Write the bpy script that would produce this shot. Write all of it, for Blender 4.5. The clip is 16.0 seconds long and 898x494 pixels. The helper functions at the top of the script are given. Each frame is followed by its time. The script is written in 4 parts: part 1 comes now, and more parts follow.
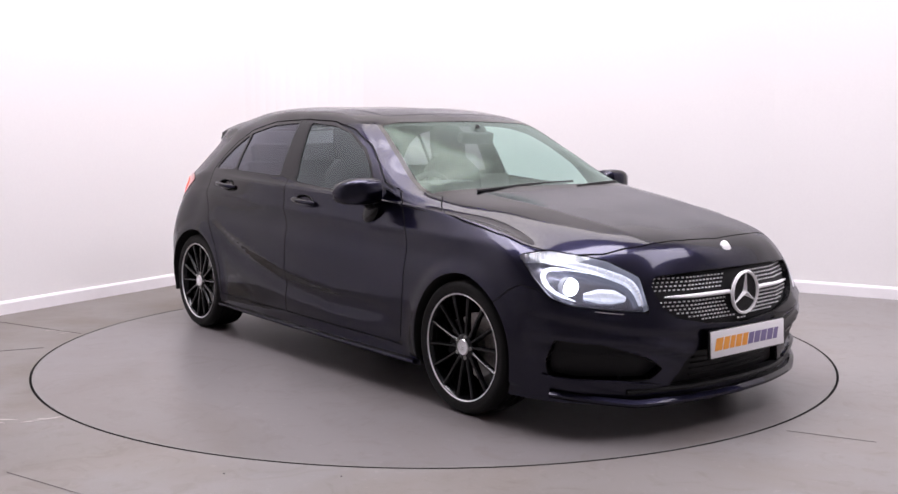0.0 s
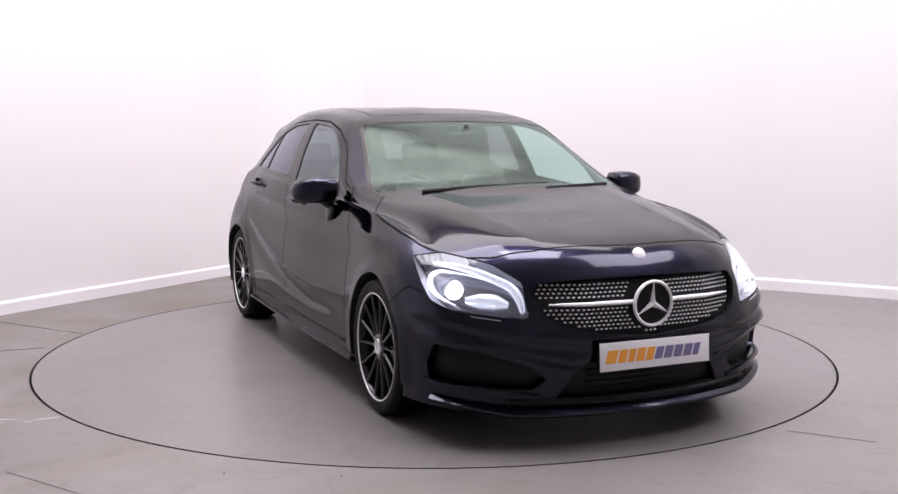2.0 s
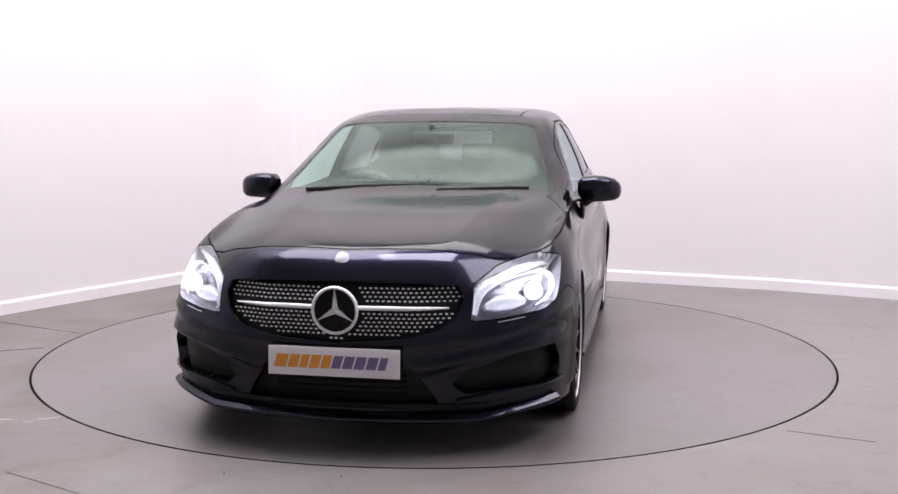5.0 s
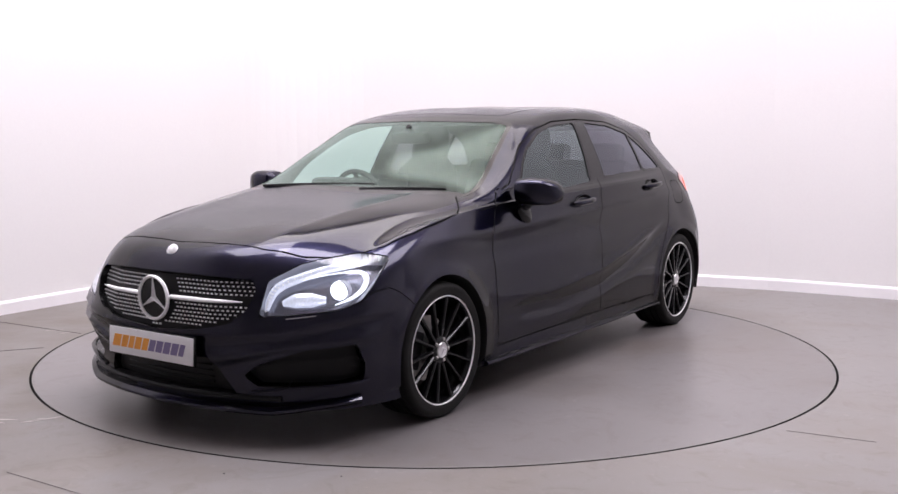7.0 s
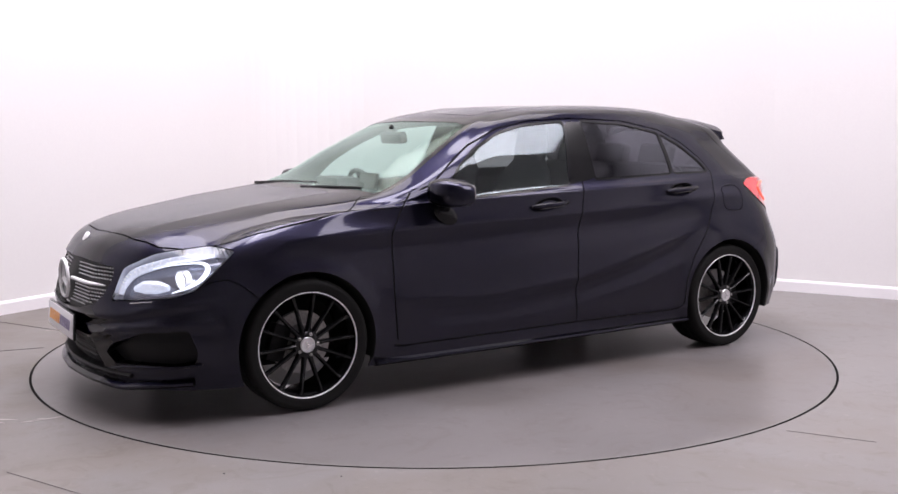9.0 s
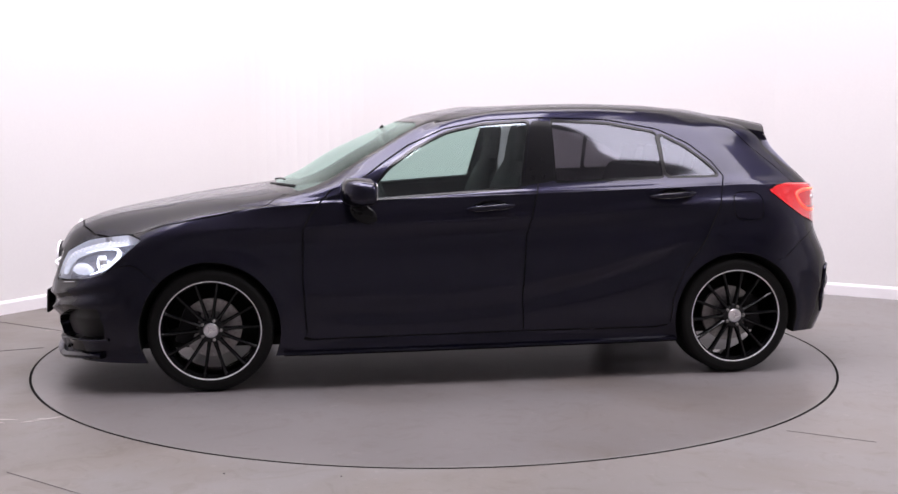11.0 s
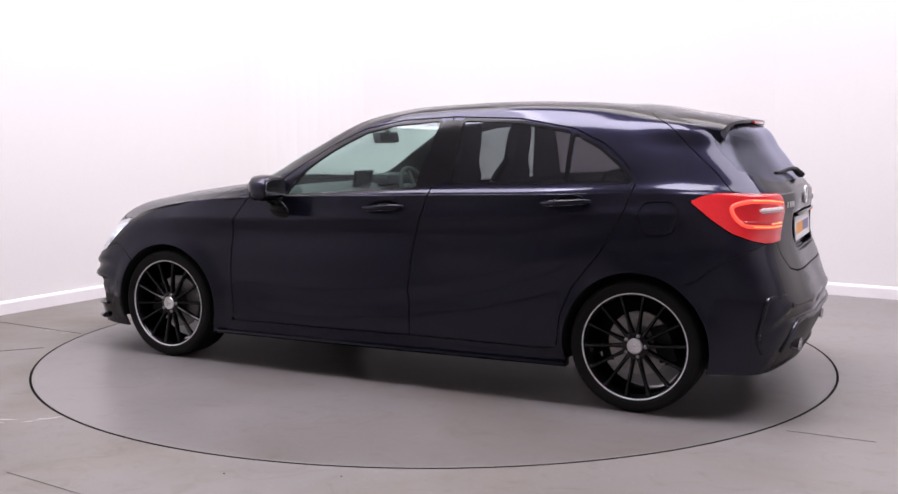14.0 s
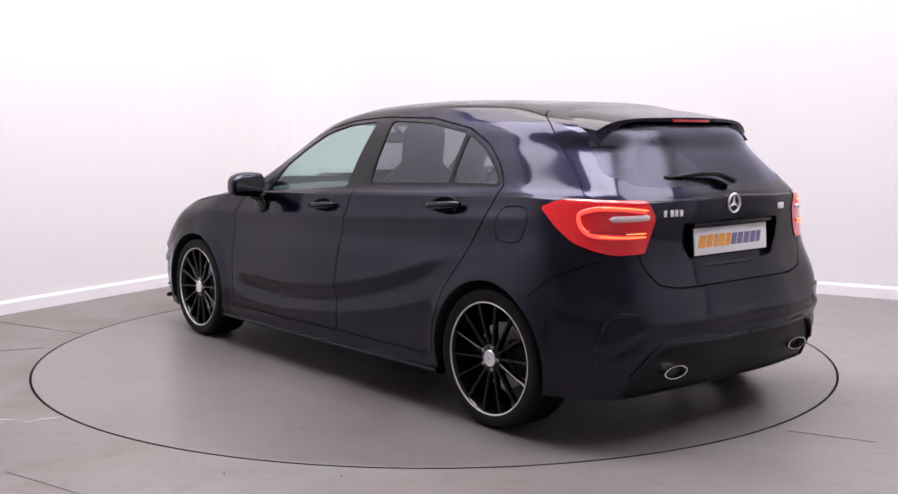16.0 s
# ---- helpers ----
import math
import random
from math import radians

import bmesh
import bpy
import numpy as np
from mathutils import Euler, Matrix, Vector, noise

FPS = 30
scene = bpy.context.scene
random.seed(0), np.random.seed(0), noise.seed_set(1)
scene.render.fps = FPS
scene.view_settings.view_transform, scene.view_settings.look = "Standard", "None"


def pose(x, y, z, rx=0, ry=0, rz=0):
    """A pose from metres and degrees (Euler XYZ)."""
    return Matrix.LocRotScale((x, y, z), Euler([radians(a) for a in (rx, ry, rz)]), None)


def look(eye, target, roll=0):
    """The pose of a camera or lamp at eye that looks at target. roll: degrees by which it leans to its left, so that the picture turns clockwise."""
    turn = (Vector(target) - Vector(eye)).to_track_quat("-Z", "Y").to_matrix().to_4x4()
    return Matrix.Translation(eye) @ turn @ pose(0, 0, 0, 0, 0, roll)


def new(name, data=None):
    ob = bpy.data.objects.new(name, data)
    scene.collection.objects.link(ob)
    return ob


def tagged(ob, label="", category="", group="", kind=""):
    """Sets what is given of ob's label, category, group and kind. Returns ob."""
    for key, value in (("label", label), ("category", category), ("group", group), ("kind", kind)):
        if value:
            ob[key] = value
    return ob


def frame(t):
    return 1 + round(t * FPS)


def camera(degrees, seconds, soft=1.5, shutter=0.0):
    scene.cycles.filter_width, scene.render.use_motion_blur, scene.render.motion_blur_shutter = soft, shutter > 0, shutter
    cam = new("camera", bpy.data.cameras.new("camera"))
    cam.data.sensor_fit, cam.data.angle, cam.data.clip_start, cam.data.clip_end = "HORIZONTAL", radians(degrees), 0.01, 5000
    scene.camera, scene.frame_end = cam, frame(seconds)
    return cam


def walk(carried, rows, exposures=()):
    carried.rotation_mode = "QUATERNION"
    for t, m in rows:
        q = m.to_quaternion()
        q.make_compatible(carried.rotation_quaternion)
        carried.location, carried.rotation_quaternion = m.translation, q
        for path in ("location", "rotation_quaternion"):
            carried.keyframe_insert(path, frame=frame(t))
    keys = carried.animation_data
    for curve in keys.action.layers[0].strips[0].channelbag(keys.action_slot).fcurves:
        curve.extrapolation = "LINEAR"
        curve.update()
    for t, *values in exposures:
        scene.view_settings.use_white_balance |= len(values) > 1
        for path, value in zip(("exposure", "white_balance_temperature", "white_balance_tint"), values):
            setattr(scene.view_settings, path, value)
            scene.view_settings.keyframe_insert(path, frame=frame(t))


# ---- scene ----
cam = camera(47.95, 16.0)
STAND = pose(0, -5.933, 1.248, 90 - 6.312, 0, -0.748)
walk(cam, [(0, STAND), (16, STAND)])

# ---------- light: pale studio ceiling with soft light panels ----------
world = bpy.data.worlds.new("world")
scene.world = world
world.use_nodes = True
world.node_tree.nodes["Background"].inputs[0].default_value = (0.9, 0.93, 1.0, 1)
world.node_tree.nodes["Background"].inputs[1].default_value = 0.05


def panel_light(x, y, z, sx, sy, watts, target, colour=(1, 0.94, 1.0)):
    lamp = bpy.data.lights.new("panel_light", "AREA")
    lamp.shape, lamp.size, lamp.size_y, lamp.energy, lamp.color = "RECTANGLE", sx, sy, watts, colour
    ob = new("panel_light", lamp)
    ob.matrix_world = look((x, y, z), target)
    return ob


panel_light(0.2, 1.9, 5.85, 5.8, 2.2, 215, (0.2, 2.4, 0), (1, 0.915, 0.91))
panel_light(-2.5, -0.3, 5.8, 2.4, 3.6, 246, (-3.4, -0.3, 0), (0.97, 0.915, 1.0))
panel_light(4.5, -1.6, 5.75, 3.2, 4.6, 350, (5.2, -1.0, 0), (0.98, 0.915, 1.0))
panel_light(0.2, -1.2, 5.85, 2.8, 2.0, 270, (0.2, -1.199, 0), (0.95, 0.895, 1.0))
scene.view_settings.exposure = 0.0


# ---------- materials ----------
def material(name, base, rough=0.5, metal=0.0, coat=0.0, coat_rough=0.03, spec=0.5, grain=0.0, scale=30.0, bump=0.0, stain=0.0,
             stain_scale=1.2, glow=None, watts=0.0, clear=0.0, ior=1.45, alpha=1.0):
    """A surface with fine grain and broad stains of its own."""
    m = bpy.data.materials.new(name)
    m.use_nodes = True
    tree = m.node_tree
    b = tree.nodes["Principled BSDF"]
    b.inputs["Base Color"].default_value = (*base, 1)
    b.inputs["Roughness"].default_value = rough
    b.inputs["Metallic"].default_value = metal
    b.inputs["Coat Weight"].default_value = coat
    b.inputs["Coat Roughness"].default_value = coat_rough
    b.inputs["Specular IOR Level"].default_value = spec
    b.inputs["Transmission Weight"].default_value = clear
    b.inputs["IOR"].default_value = ior
    b.inputs["Alpha"].default_value = alpha
    if glow:
        b.inputs["Emission Color"].default_value = (*glow, 1)
        b.inputs["Emission Strength"].default_value = watts
    link = tree.links.new
    if grain or stain or bump:
        place = tree.nodes.new("ShaderNodeTexCoord")
        fine = tree.nodes.new("ShaderNodeTexNoise")
        fine.inputs["Scale"].default_value, fine.inputs["Detail"].default_value = scale, 6
        broad = tree.nodes.new("ShaderNodeTexNoise")
        broad.inputs["Scale"].default_value, broad.inputs["Detail"].default_value = stain_scale, 5
        for n in (fine, broad):
            link(place.outputs["Object"], n.inputs["Vector"])
        value = None
        for n, amount in ((fine, grain), (broad, stain)):
            span = tree.nodes.new("ShaderNodeMapRange")
            span.inputs["From Min"].default_value, span.inputs["From Max"].default_value = 0.3, 0.7
            span.inputs["To Min"].default_value, span.inputs["To Max"].default_value = 1 - amount, 1 + amount
            link(n.outputs["Fac"], span.inputs["Value"])
            if value is None:
                value = span.outputs["Result"]
            else:
                both = tree.nodes.new("ShaderNodeMath")
                both.operation = "MULTIPLY"
                link(value, both.inputs[0]), link(span.outputs["Result"], both.inputs[1])
                value = both.outputs[0]
        tint = tree.nodes.new("ShaderNodeVectorMath")
        tint.operation = "SCALE"
        tint.inputs[0].default_value = base
        link(value, tint.inputs["Scale"])
        link(tint.outputs[0], b.inputs["Base Color"])
        if stain:
            dull = tree.nodes.new("ShaderNodeMath")
            dull.operation, dull.use_clamp = "MULTIPLY", True
            dull.inputs[1].default_value = rough
            link(value, dull.inputs[0])
            link(dull.outputs[0], b.inputs["Roughness"])
        if bump:
            relief = tree.nodes.new("ShaderNodeBump")
            relief.inputs["Strength"].default_value, relief.inputs["Distance"].default_value = bump, 0.002
            link(fine.outputs["Fac"], relief.inputs["Height"])
            link(relief.outputs["Normal"], b.inputs["Normal"])
    return m


def pane(name, tint, gloss=0.045, sheen=(1, 1, 1), rough=0.07):
    """Thin glass: a tinted see-through sheet with a mirror gloss on it."""
    m = bpy.data.materials.new(name)
    m.use_nodes = True
    tree = m.node_tree
    tree.nodes.remove(tree.nodes["Principled BSDF"])
    see, shine, mix, edge = (tree.nodes.new(k) for k in ("ShaderNodeBsdfTransparent", "ShaderNodeBsdfGlossy", "ShaderNodeMixShader", "ShaderNodeLayerWeight"))
    curve, span = tree.nodes.new("ShaderNodeMath"), tree.nodes.new("ShaderNodeMath")
    curve.operation, curve.inputs[1].default_value = "POWER", 4.6
    span.operation, span.inputs[1].default_value, span.inputs[2].default_value = "MULTIPLY_ADD", 0.85, gloss
    see.inputs["Color"].default_value = (*tint, 1)
    shine.inputs["Color"].default_value = (*sheen, 1)
    shine.inputs["Roughness"].default_value = rough
    edge.inputs["Blend"].default_value = 0.5
    tree.links.new(edge.outputs["Facing"], curve.inputs[0])
    tree.links.new(curve.outputs[0], span.inputs[0])
    tree.links.new(span.outputs[0], mix.inputs[0])
    tree.links.new(see.outputs[0], mix.inputs[1])
    tree.links.new(shine.outputs[0], mix.inputs[2])
    tree.links.new(mix.outputs[0], tree.nodes["Material Output"].inputs["Surface"])
    return m


WALL = material("white_painted_plaster", (0.738, 0.721, 0.722), 0.7, grain=0.01, scale=60, stain=0.012, stain_scale=0.5, bump=0.05)
SKIRTING = material("white_gloss_paint", (0.80, 0.78, 0.80), 0.35, grain=0.01, stain=0.02, stain_scale=3)
CEILING = material("grey_white_ceiling_paint", (0.80, 0.79, 0.79), 0.8, grain=0.01, stain=0.02)
BACK_WALL = material("grey_rear_wall_paint", (0.38, 0.375, 0.39), 0.8, grain=0.02, stain=0.05)
FLOOR = material("grey_sealed_concrete", (0.192, 0.181, 0.178), 0.42, grain=0.035, scale=120, stain=0.06, stain_scale=1.3, bump=0.08, spec=0.4)
DISC = material("grey_painted_turntable", (0.160, 0.149, 0.149), 0.33, grain=0.02, scale=160, stain=0.06, stain_scale=1.6, bump=0.05, spec=0.45)
JOINT = material("dark_floor_joint", (0.085, 0.08, 0.08), 0.8, grain=0.2, scale=40)
HAIRLINE = material("faint_floor_line", (0.158, 0.149, 0.147), 0.7, grain=0.15, scale=40)
SCUFF = material("pale_floor_scuff", (0.40, 0.37, 0.35), 0.6, grain=0.2, scale=25)
# near-black that paints in the shade inside the turntable's gap
PIT = material("black_gap_shade", (0.006, 0.006, 0.006), 0.9, grain=0.1)
EDGE = material("worn_pale_steel_edge", (0.20, 0.19, 0.185), 0.45, 0.3, grain=0.1, scale=40)
PAINT = material("dark_navy_metallic_paint", (0.0138, 0.0134, 0.0270), 0.29, 1.0, coat=0.75, coat_rough=0.075, grain=0.12, scale=900, stain=0.02, stain_scale=3)
SHELL = PAINT.node_tree.nodes["Principled BSDF"]
SHELL.inputs["Specular Tint"].default_value = (0.16, 0.17, 0.27, 1)
SHELL.inputs["Coat IOR"].default_value = 1.45
GLOSS_BLACK = material("gloss_black_trim", (0.006, 0.006, 0.007), 0.18, spec=0.28, grain=0.05)
SATIN_BLACK = material("satin_black_plastic", (0.008, 0.008, 0.009), 0.48, spec=0.25, grain=0.15, scale=300, bump=0.15)
INNER = material("dark_underside", (0.008, 0.008, 0.008), 0.8, grain=0.1)
RUBBER = material("black_tyre_rubber", (0.007, 0.0068, 0.0066), 0.65, spec=0.22, grain=0.15, scale=90, stain=0.15, stain_scale=6, bump=0.2)
ALLOY_BLACK = material("gloss_black_alloy", (0.006, 0.006, 0.007), 0.2, 0.2, coat=0.3, spec=0.3, grain=0.08, scale=60)
ALLOY_CUT = material("machined_alloy_rim", (0.86, 0.85, 0.86), 0.38, 0.15, grain=0.05, scale=200)
STUD = material("bright_silver_paint", (0.90, 0.90, 0.91), 0.4, 0.1, grain=0.03)
CHROME = material("bright_chrome", (0.85, 0.85, 0.87), 0.08, 1.0, grain=0.02)
SILVER = material("satin_silver", (0.80, 0.80, 0.82), 0.28, 1.0, grain=0.03)
STEEL = material("cast_brake_steel", (0.36, 0.35, 0.34), 0.38, 0.9, grain=0.2, scale=80)
SEAT = material("dark_grey_seat_fabric", (0.035, 0.035, 0.038), 0.85, grain=0.2, scale=240, bump=0.3)
DASH = material("soft_black_dashboard", (0.03, 0.032, 0.034), 0.75, grain=0.1, scale=260, bump=0.03)
GLASS_SCREEN = pane("green_windscreen_glass", (0.66, 0.79, 0.75), 0.035, (0.80, 1.0, 0.92), 0.17)
GLASS_CLEAR = pane("green_tinted_glass", (0.68, 0.82, 0.77), 0.08, (0.85, 0.95, 1.0))
GLASS_TAIL = pane("dark_rear_glass", (0.13, 0.13, 0.15), 0.045, (0.78, 0.80, 1.0), 0.22)
GLASS_DARK = pane("dark_privacy_glass", (0.27, 0.265, 0.285), 0.075, (0.85, 0.88, 1.0))
LENS = pane("clear_lamp_lens", (0.94, 0.95, 0.97))
BUCKET = material("lamp_reflector", (0.72, 0.73, 0.77), 0.30, 0.6, grain=0.05, scale=60)
LAMP_DARK = material("grey_lamp_bezel", (0.28, 0.28, 0.32), 0.25, 0.8, grain=0.05)
LAMP_WHITE = material("lit_daylight_strip", (0.9, 0.9, 0.95), 0.3, glow=(0.82, 0.87, 1.0), watts=1.25)
LAMP_BEAM = material("lit_projector_lens", (0.9, 0.9, 0.95), 0.1, glow=(0.78, 0.85, 1.0), watts=6.0)
LAMP_SOFT = material("dim_lit_reflector", (0.55, 0.56, 0.62), 0.2, 0.6, glow=(0.78, 0.82, 1.0), watts=0.62, grain=0.45, scale=110, bump=0.8)
RED_LENS = material("red_lamp_lens", (0.55, 0.008, 0.014), 0.15, coat=1.0, glow=(1.0, 0.02, 0.03), watts=0.13, grain=0.06, scale=90)
RED_LIT = material("lit_red_strip", (0.9, 0.1, 0.05), 0.2, glow=(1.0, 0.08, 0.06), watts=1.0)
RED_DEEP = material("deep_red_lens", (0.30, 0.004, 0.008), 0.12, coat=1.0, glow=(1.0, 0.01, 0.02), watts=0.10)
ORANGE_LIT = material("lit_orange_line", (0.9, 0.3, 0.1), 0.2, glow=(1.0, 0.30, 0.09), watts=1.2)
WHITE_LENS = material("frosted_white_lens", (0.8, 0.72, 0.74), 0.25, coat=0.6, grain=0.12, scale=70)
PLATE = material("white_plate_plastic", (0.84, 0.83, 0.85), 0.35, grain=0.01)
PLATE_ORANGE = material("orange_plate_print", (0.86, 0.36, 0.05), 0.4, grain=0.03)
PLATE_PURPLE = material("purple_grey_plate_print", (0.20, 0.165, 0.32), 0.4, grain=0.03)
ACCENT = material("clear_indicator_lens", (0.12, 0.12, 0.13), 0.15, 0.4, coat=1.0, grain=0.03)


def worn_zone(m):
    """A browner, worn stretch of the slab behind a straight painted edge beside the turntable."""
    tree = m.node_tree
    b = tree.nodes["Principled BSDF"]
    source = b.inputs["Base Color"].links[0].from_socket
    new_node, link = tree.nodes.new, tree.links.new
    place = new_node("ShaderNodeTexCoord")
    split = new_node("ShaderNodeSeparateXYZ")
    link(place.outputs["Object"], split.inputs[0])
    edge = new_node("ShaderNodeVectorMath")
    edge.operation, edge.inputs[1].default_value = "DOT_PRODUCT", (0.49, -0.87, 0)
    link(place.outputs["Object"], edge.inputs[0])
    near, aside, patch = (new_node("ShaderNodeMapRange") for _ in range(3))
    for n, lo, hi, a, c in ((near, 1.19, 1.235, 1, 0), (aside, -0.9, -2.0, 0, 1), (patch, 0.35, 0.65, 0.35, 1)):
        for k, v in (("From Min", lo), ("From Max", hi), ("To Min", a), ("To Max", c)):
            n.inputs[k].default_value = v
    cloud = new_node("ShaderNodeTexNoise")
    cloud.inputs["Scale"].default_value, cloud.inputs["Detail"].default_value = 2.2, 6
    link(place.outputs["Object"], cloud.inputs["Vector"])
    link(edge.outputs["Value"], near.inputs["Value"]), link(split.outputs["X"], aside.inputs["Value"]), link(cloud.outputs["Fac"], patch.inputs["Value"])
    one, two = new_node("ShaderNodeMath"), new_node("ShaderNodeMath")
    one.operation = two.operation = "MULTIPLY"
    link(near.outputs[0], one.inputs[0]), link(aside.outputs[0], one.inputs[1])
    link(one.outputs[0], two.inputs[0]), link(patch.outputs[0], two.inputs[1])
    mix = new_node("ShaderNodeMix")
    mix.data_type, mix.blend_type = "RGBA", "MULTIPLY"
    link(two.outputs[0], mix.inputs["Factor"]), link(source, mix.inputs[6])
    mix.inputs[7].default_value = (0.66, 0.61, 0.55, 1)
    link(mix.outputs[2], b.inputs["Base Color"])


worn_zone(FLOOR)


def grime(m, tint, size, low, high, seed):
    """Patchy brown dirt and pale rubbed streaks over a floor paint."""
    tree = m.node_tree
    b = tree.nodes["Principled BSDF"]
    source = b.inputs["Base Color"].links[0].from_socket
    place = tree.nodes.new("ShaderNodeTexCoord")
    move = tree.nodes.new("ShaderNodeMapping")
    move.inputs["Location"].default_value = (seed, seed * .7, 0)
    tree.links.new(place.outputs["Object"], move.inputs["Vector"])
    for scale, bend, tone, lo, hi in ((size, .8, tint, low, high), (size * 5, 2.5, (.88, .86, .84, 1), .52, .66), (size * 26, .3, (1.16, 1.15, 1.14, 1), .60, .70)):
        cloud, span, mix = tree.nodes.new("ShaderNodeTexNoise"), tree.nodes.new("ShaderNodeMapRange"), tree.nodes.new("ShaderNodeMix")
        cloud.inputs["Scale"].default_value, cloud.inputs["Detail"].default_value, cloud.inputs["Distortion"].default_value = scale, 7, bend
        cloud.inputs["Roughness"].default_value = .62
        span.inputs["From Min"].default_value, span.inputs["From Max"].default_value = lo, hi
        mix.data_type, mix.blend_type = "RGBA", "MULTIPLY"
        mix.inputs[7].default_value = tone
        tree.links.new(move.outputs[0], cloud.inputs["Vector"])
        tree.links.new(cloud.outputs["Fac"], span.inputs["Value"])
        tree.links.new(span.outputs["Result"], mix.inputs["Factor"])
        tree.links.new(source, mix.inputs[6])
        source = mix.outputs[2]
    tree.links.new(source, b.inputs["Base Color"])


grime(FLOOR, (.90, .86, .81, 1), .9, .45, .65, 3.1)
grime(DISC, (.84, .79, .73, 1), .75, .45, .68, 8.4)


# ---------- mesh helpers ----------
def mesh_object(name, verts, faces, mats, parent=None, label="", smooth=False, normals=None, index=None):
    me = bpy.data.meshes.new(name)
    me.from_pydata([tuple(map(float, v)) for v in verts], [], [tuple(map(int, f)) for f in faces])
    for m in (mats if isinstance(mats, (list, tuple)) else [mats]):
        me.materials.append(m)
    if smooth:
        me.polygons.foreach_set("use_smooth", [True] * len(me.polygons))
    if index is not None:
        me.polygons.foreach_set("material_index", [int(i) for i in index])
    me.update()
    if normals is not None:
        me.normals_split_custom_set_from_vertices([tuple(map(float, n)) for n in normals])
    ob = new(name, me)
    ob.parent = parent
    return tagged(ob, label) if label else ob


def part(name, bm, mat, parent, label="", smooth=True, angle=35):
    """Links a bmesh as one mesh object under a thing or a part."""
    me = bpy.data.meshes.new(name)
    bmesh.ops.recalc_face_normals(bm, faces=bm.faces[:])
    for e in bm.edges:
        e.smooth = not (len(e.link_faces) == 2 and e.calc_face_angle(0) > radians(angle))
    for f in bm.faces:
        f.smooth = smooth
    bm.to_mesh(me)
    bm.free()
    me.materials.append(mat)
    ob = new(name, me)
    ob.parent = parent
    return tagged(ob, label) if label else ob


def box(bm, sx, sy, sz, m=None, bevel=0.0, segments=2):
    r = bmesh.ops.create_cube(bm, size=1, matrix=(m or Matrix()) @ Matrix.Diagonal((sx, sy, sz, 1)))
    if bevel:
        edges = list({e for v in r["verts"] for e in v.link_edges})
        bmesh.ops.bevel(bm, geom=edges, offset=bevel, segments=segments, affect="EDGES", profile=0.6)


def tube(bm, path, radius, sides=8, closed=False, flat=1.0):
    """A round bar along a path of points; radius may be a list."""
    path = [Vector(q) for q in path]
    n = len(path)
    rings = []
    for i, q in enumerate(path):
        a, b = (path[i - 1], path[(i + 1) % n]) if closed else (path[max(i - 1, 0)], path[min(i + 1, n - 1)])
        d = (b - a).normalized()
        side = d.cross(Vector((0, 0, 1)))
        side = side.normalized() if side.length > 1e-4 else Vector((0, 1, 0))
        up = side.cross(d)
        r = radius[i] if isinstance(radius, (list, tuple)) else radius
        rings.append([bm.verts.new(q + side * math.cos(k * math.tau / sides) * r + up * math.sin(k * math.tau / sides) * r * flat) for k in range(sides)])
    for i in range(n if closed else n - 1):
        a, b = rings[i], rings[(i + 1) % n]
        for k in range(sides):
            bm.faces.new((a[k], a[(k + 1) % sides], b[(k + 1) % sides], b[k]))
    if not closed:
        bm.faces.new(rings[0]), bm.faces.new(rings[-1])


def lathe(bm, profile, m=None, segments=48, closed=False):
    """Turns a profile of (radius, height along z) round the z axis."""
    m = m or Matrix()
    rows = [[bm.verts.new(m @ Vector((r * math.cos(k * math.tau / segments), r * math.sin(k * math.tau / segments), h))) for k in range(segments)] for r, h in profile]
    pairs = list(zip(rows, rows[1:])) + ([(rows[-1], rows[0])] if closed else [])
    for a, b in pairs:
        for k in range(segments):
            bm.faces.new((a[k], a[(k + 1) % segments], b[(k + 1) % segments], b[k]))
    return rows


def slab(bm, outline, depth, m=None, bevel=0.0):
    """A flat shape in xy, given depth along z."""
    m = m or Matrix()
    f = bm.faces.new([bm.verts.new(m @ Vector((x, y, 0))) for x, y in outline])
    r = bmesh.ops.extrude_face_region(bm, geom=[f])
    top = [v for v in r["geom"] if isinstance(v, bmesh.types.BMVert)]
    bmesh.ops.translate(bm, verts=top, vec=m.to_3x3() @ Vector((0, 0, depth)))
    if bevel:
        edges = [e for e in {e for v in top for e in v.link_edges} if all(v in top for v in e.verts)]
        bmesh.ops.bevel(bm, geom=edges, offset=bevel, segments=2, affect="EDGES")


# ---------- the room ----------
TABLE_R = 2.242


def ring_mesh(r0, r1, z, segments=256, drop=0.0):
    a = np.arange(segments) * math.tau / segments
    verts = [(r * math.cos(t), r * math.sin(t), h) for r, h in ((r0, z - drop), (r0, z), (r1, z)) for t in a]
    faces = [(k * segments + i, k * segments + (i + 1) % segments, (k + 1) * segments + (i + 1) % segments, (k + 1) * segments + i)
             for k in range(2) for i in range(segments)]
    return verts, faces


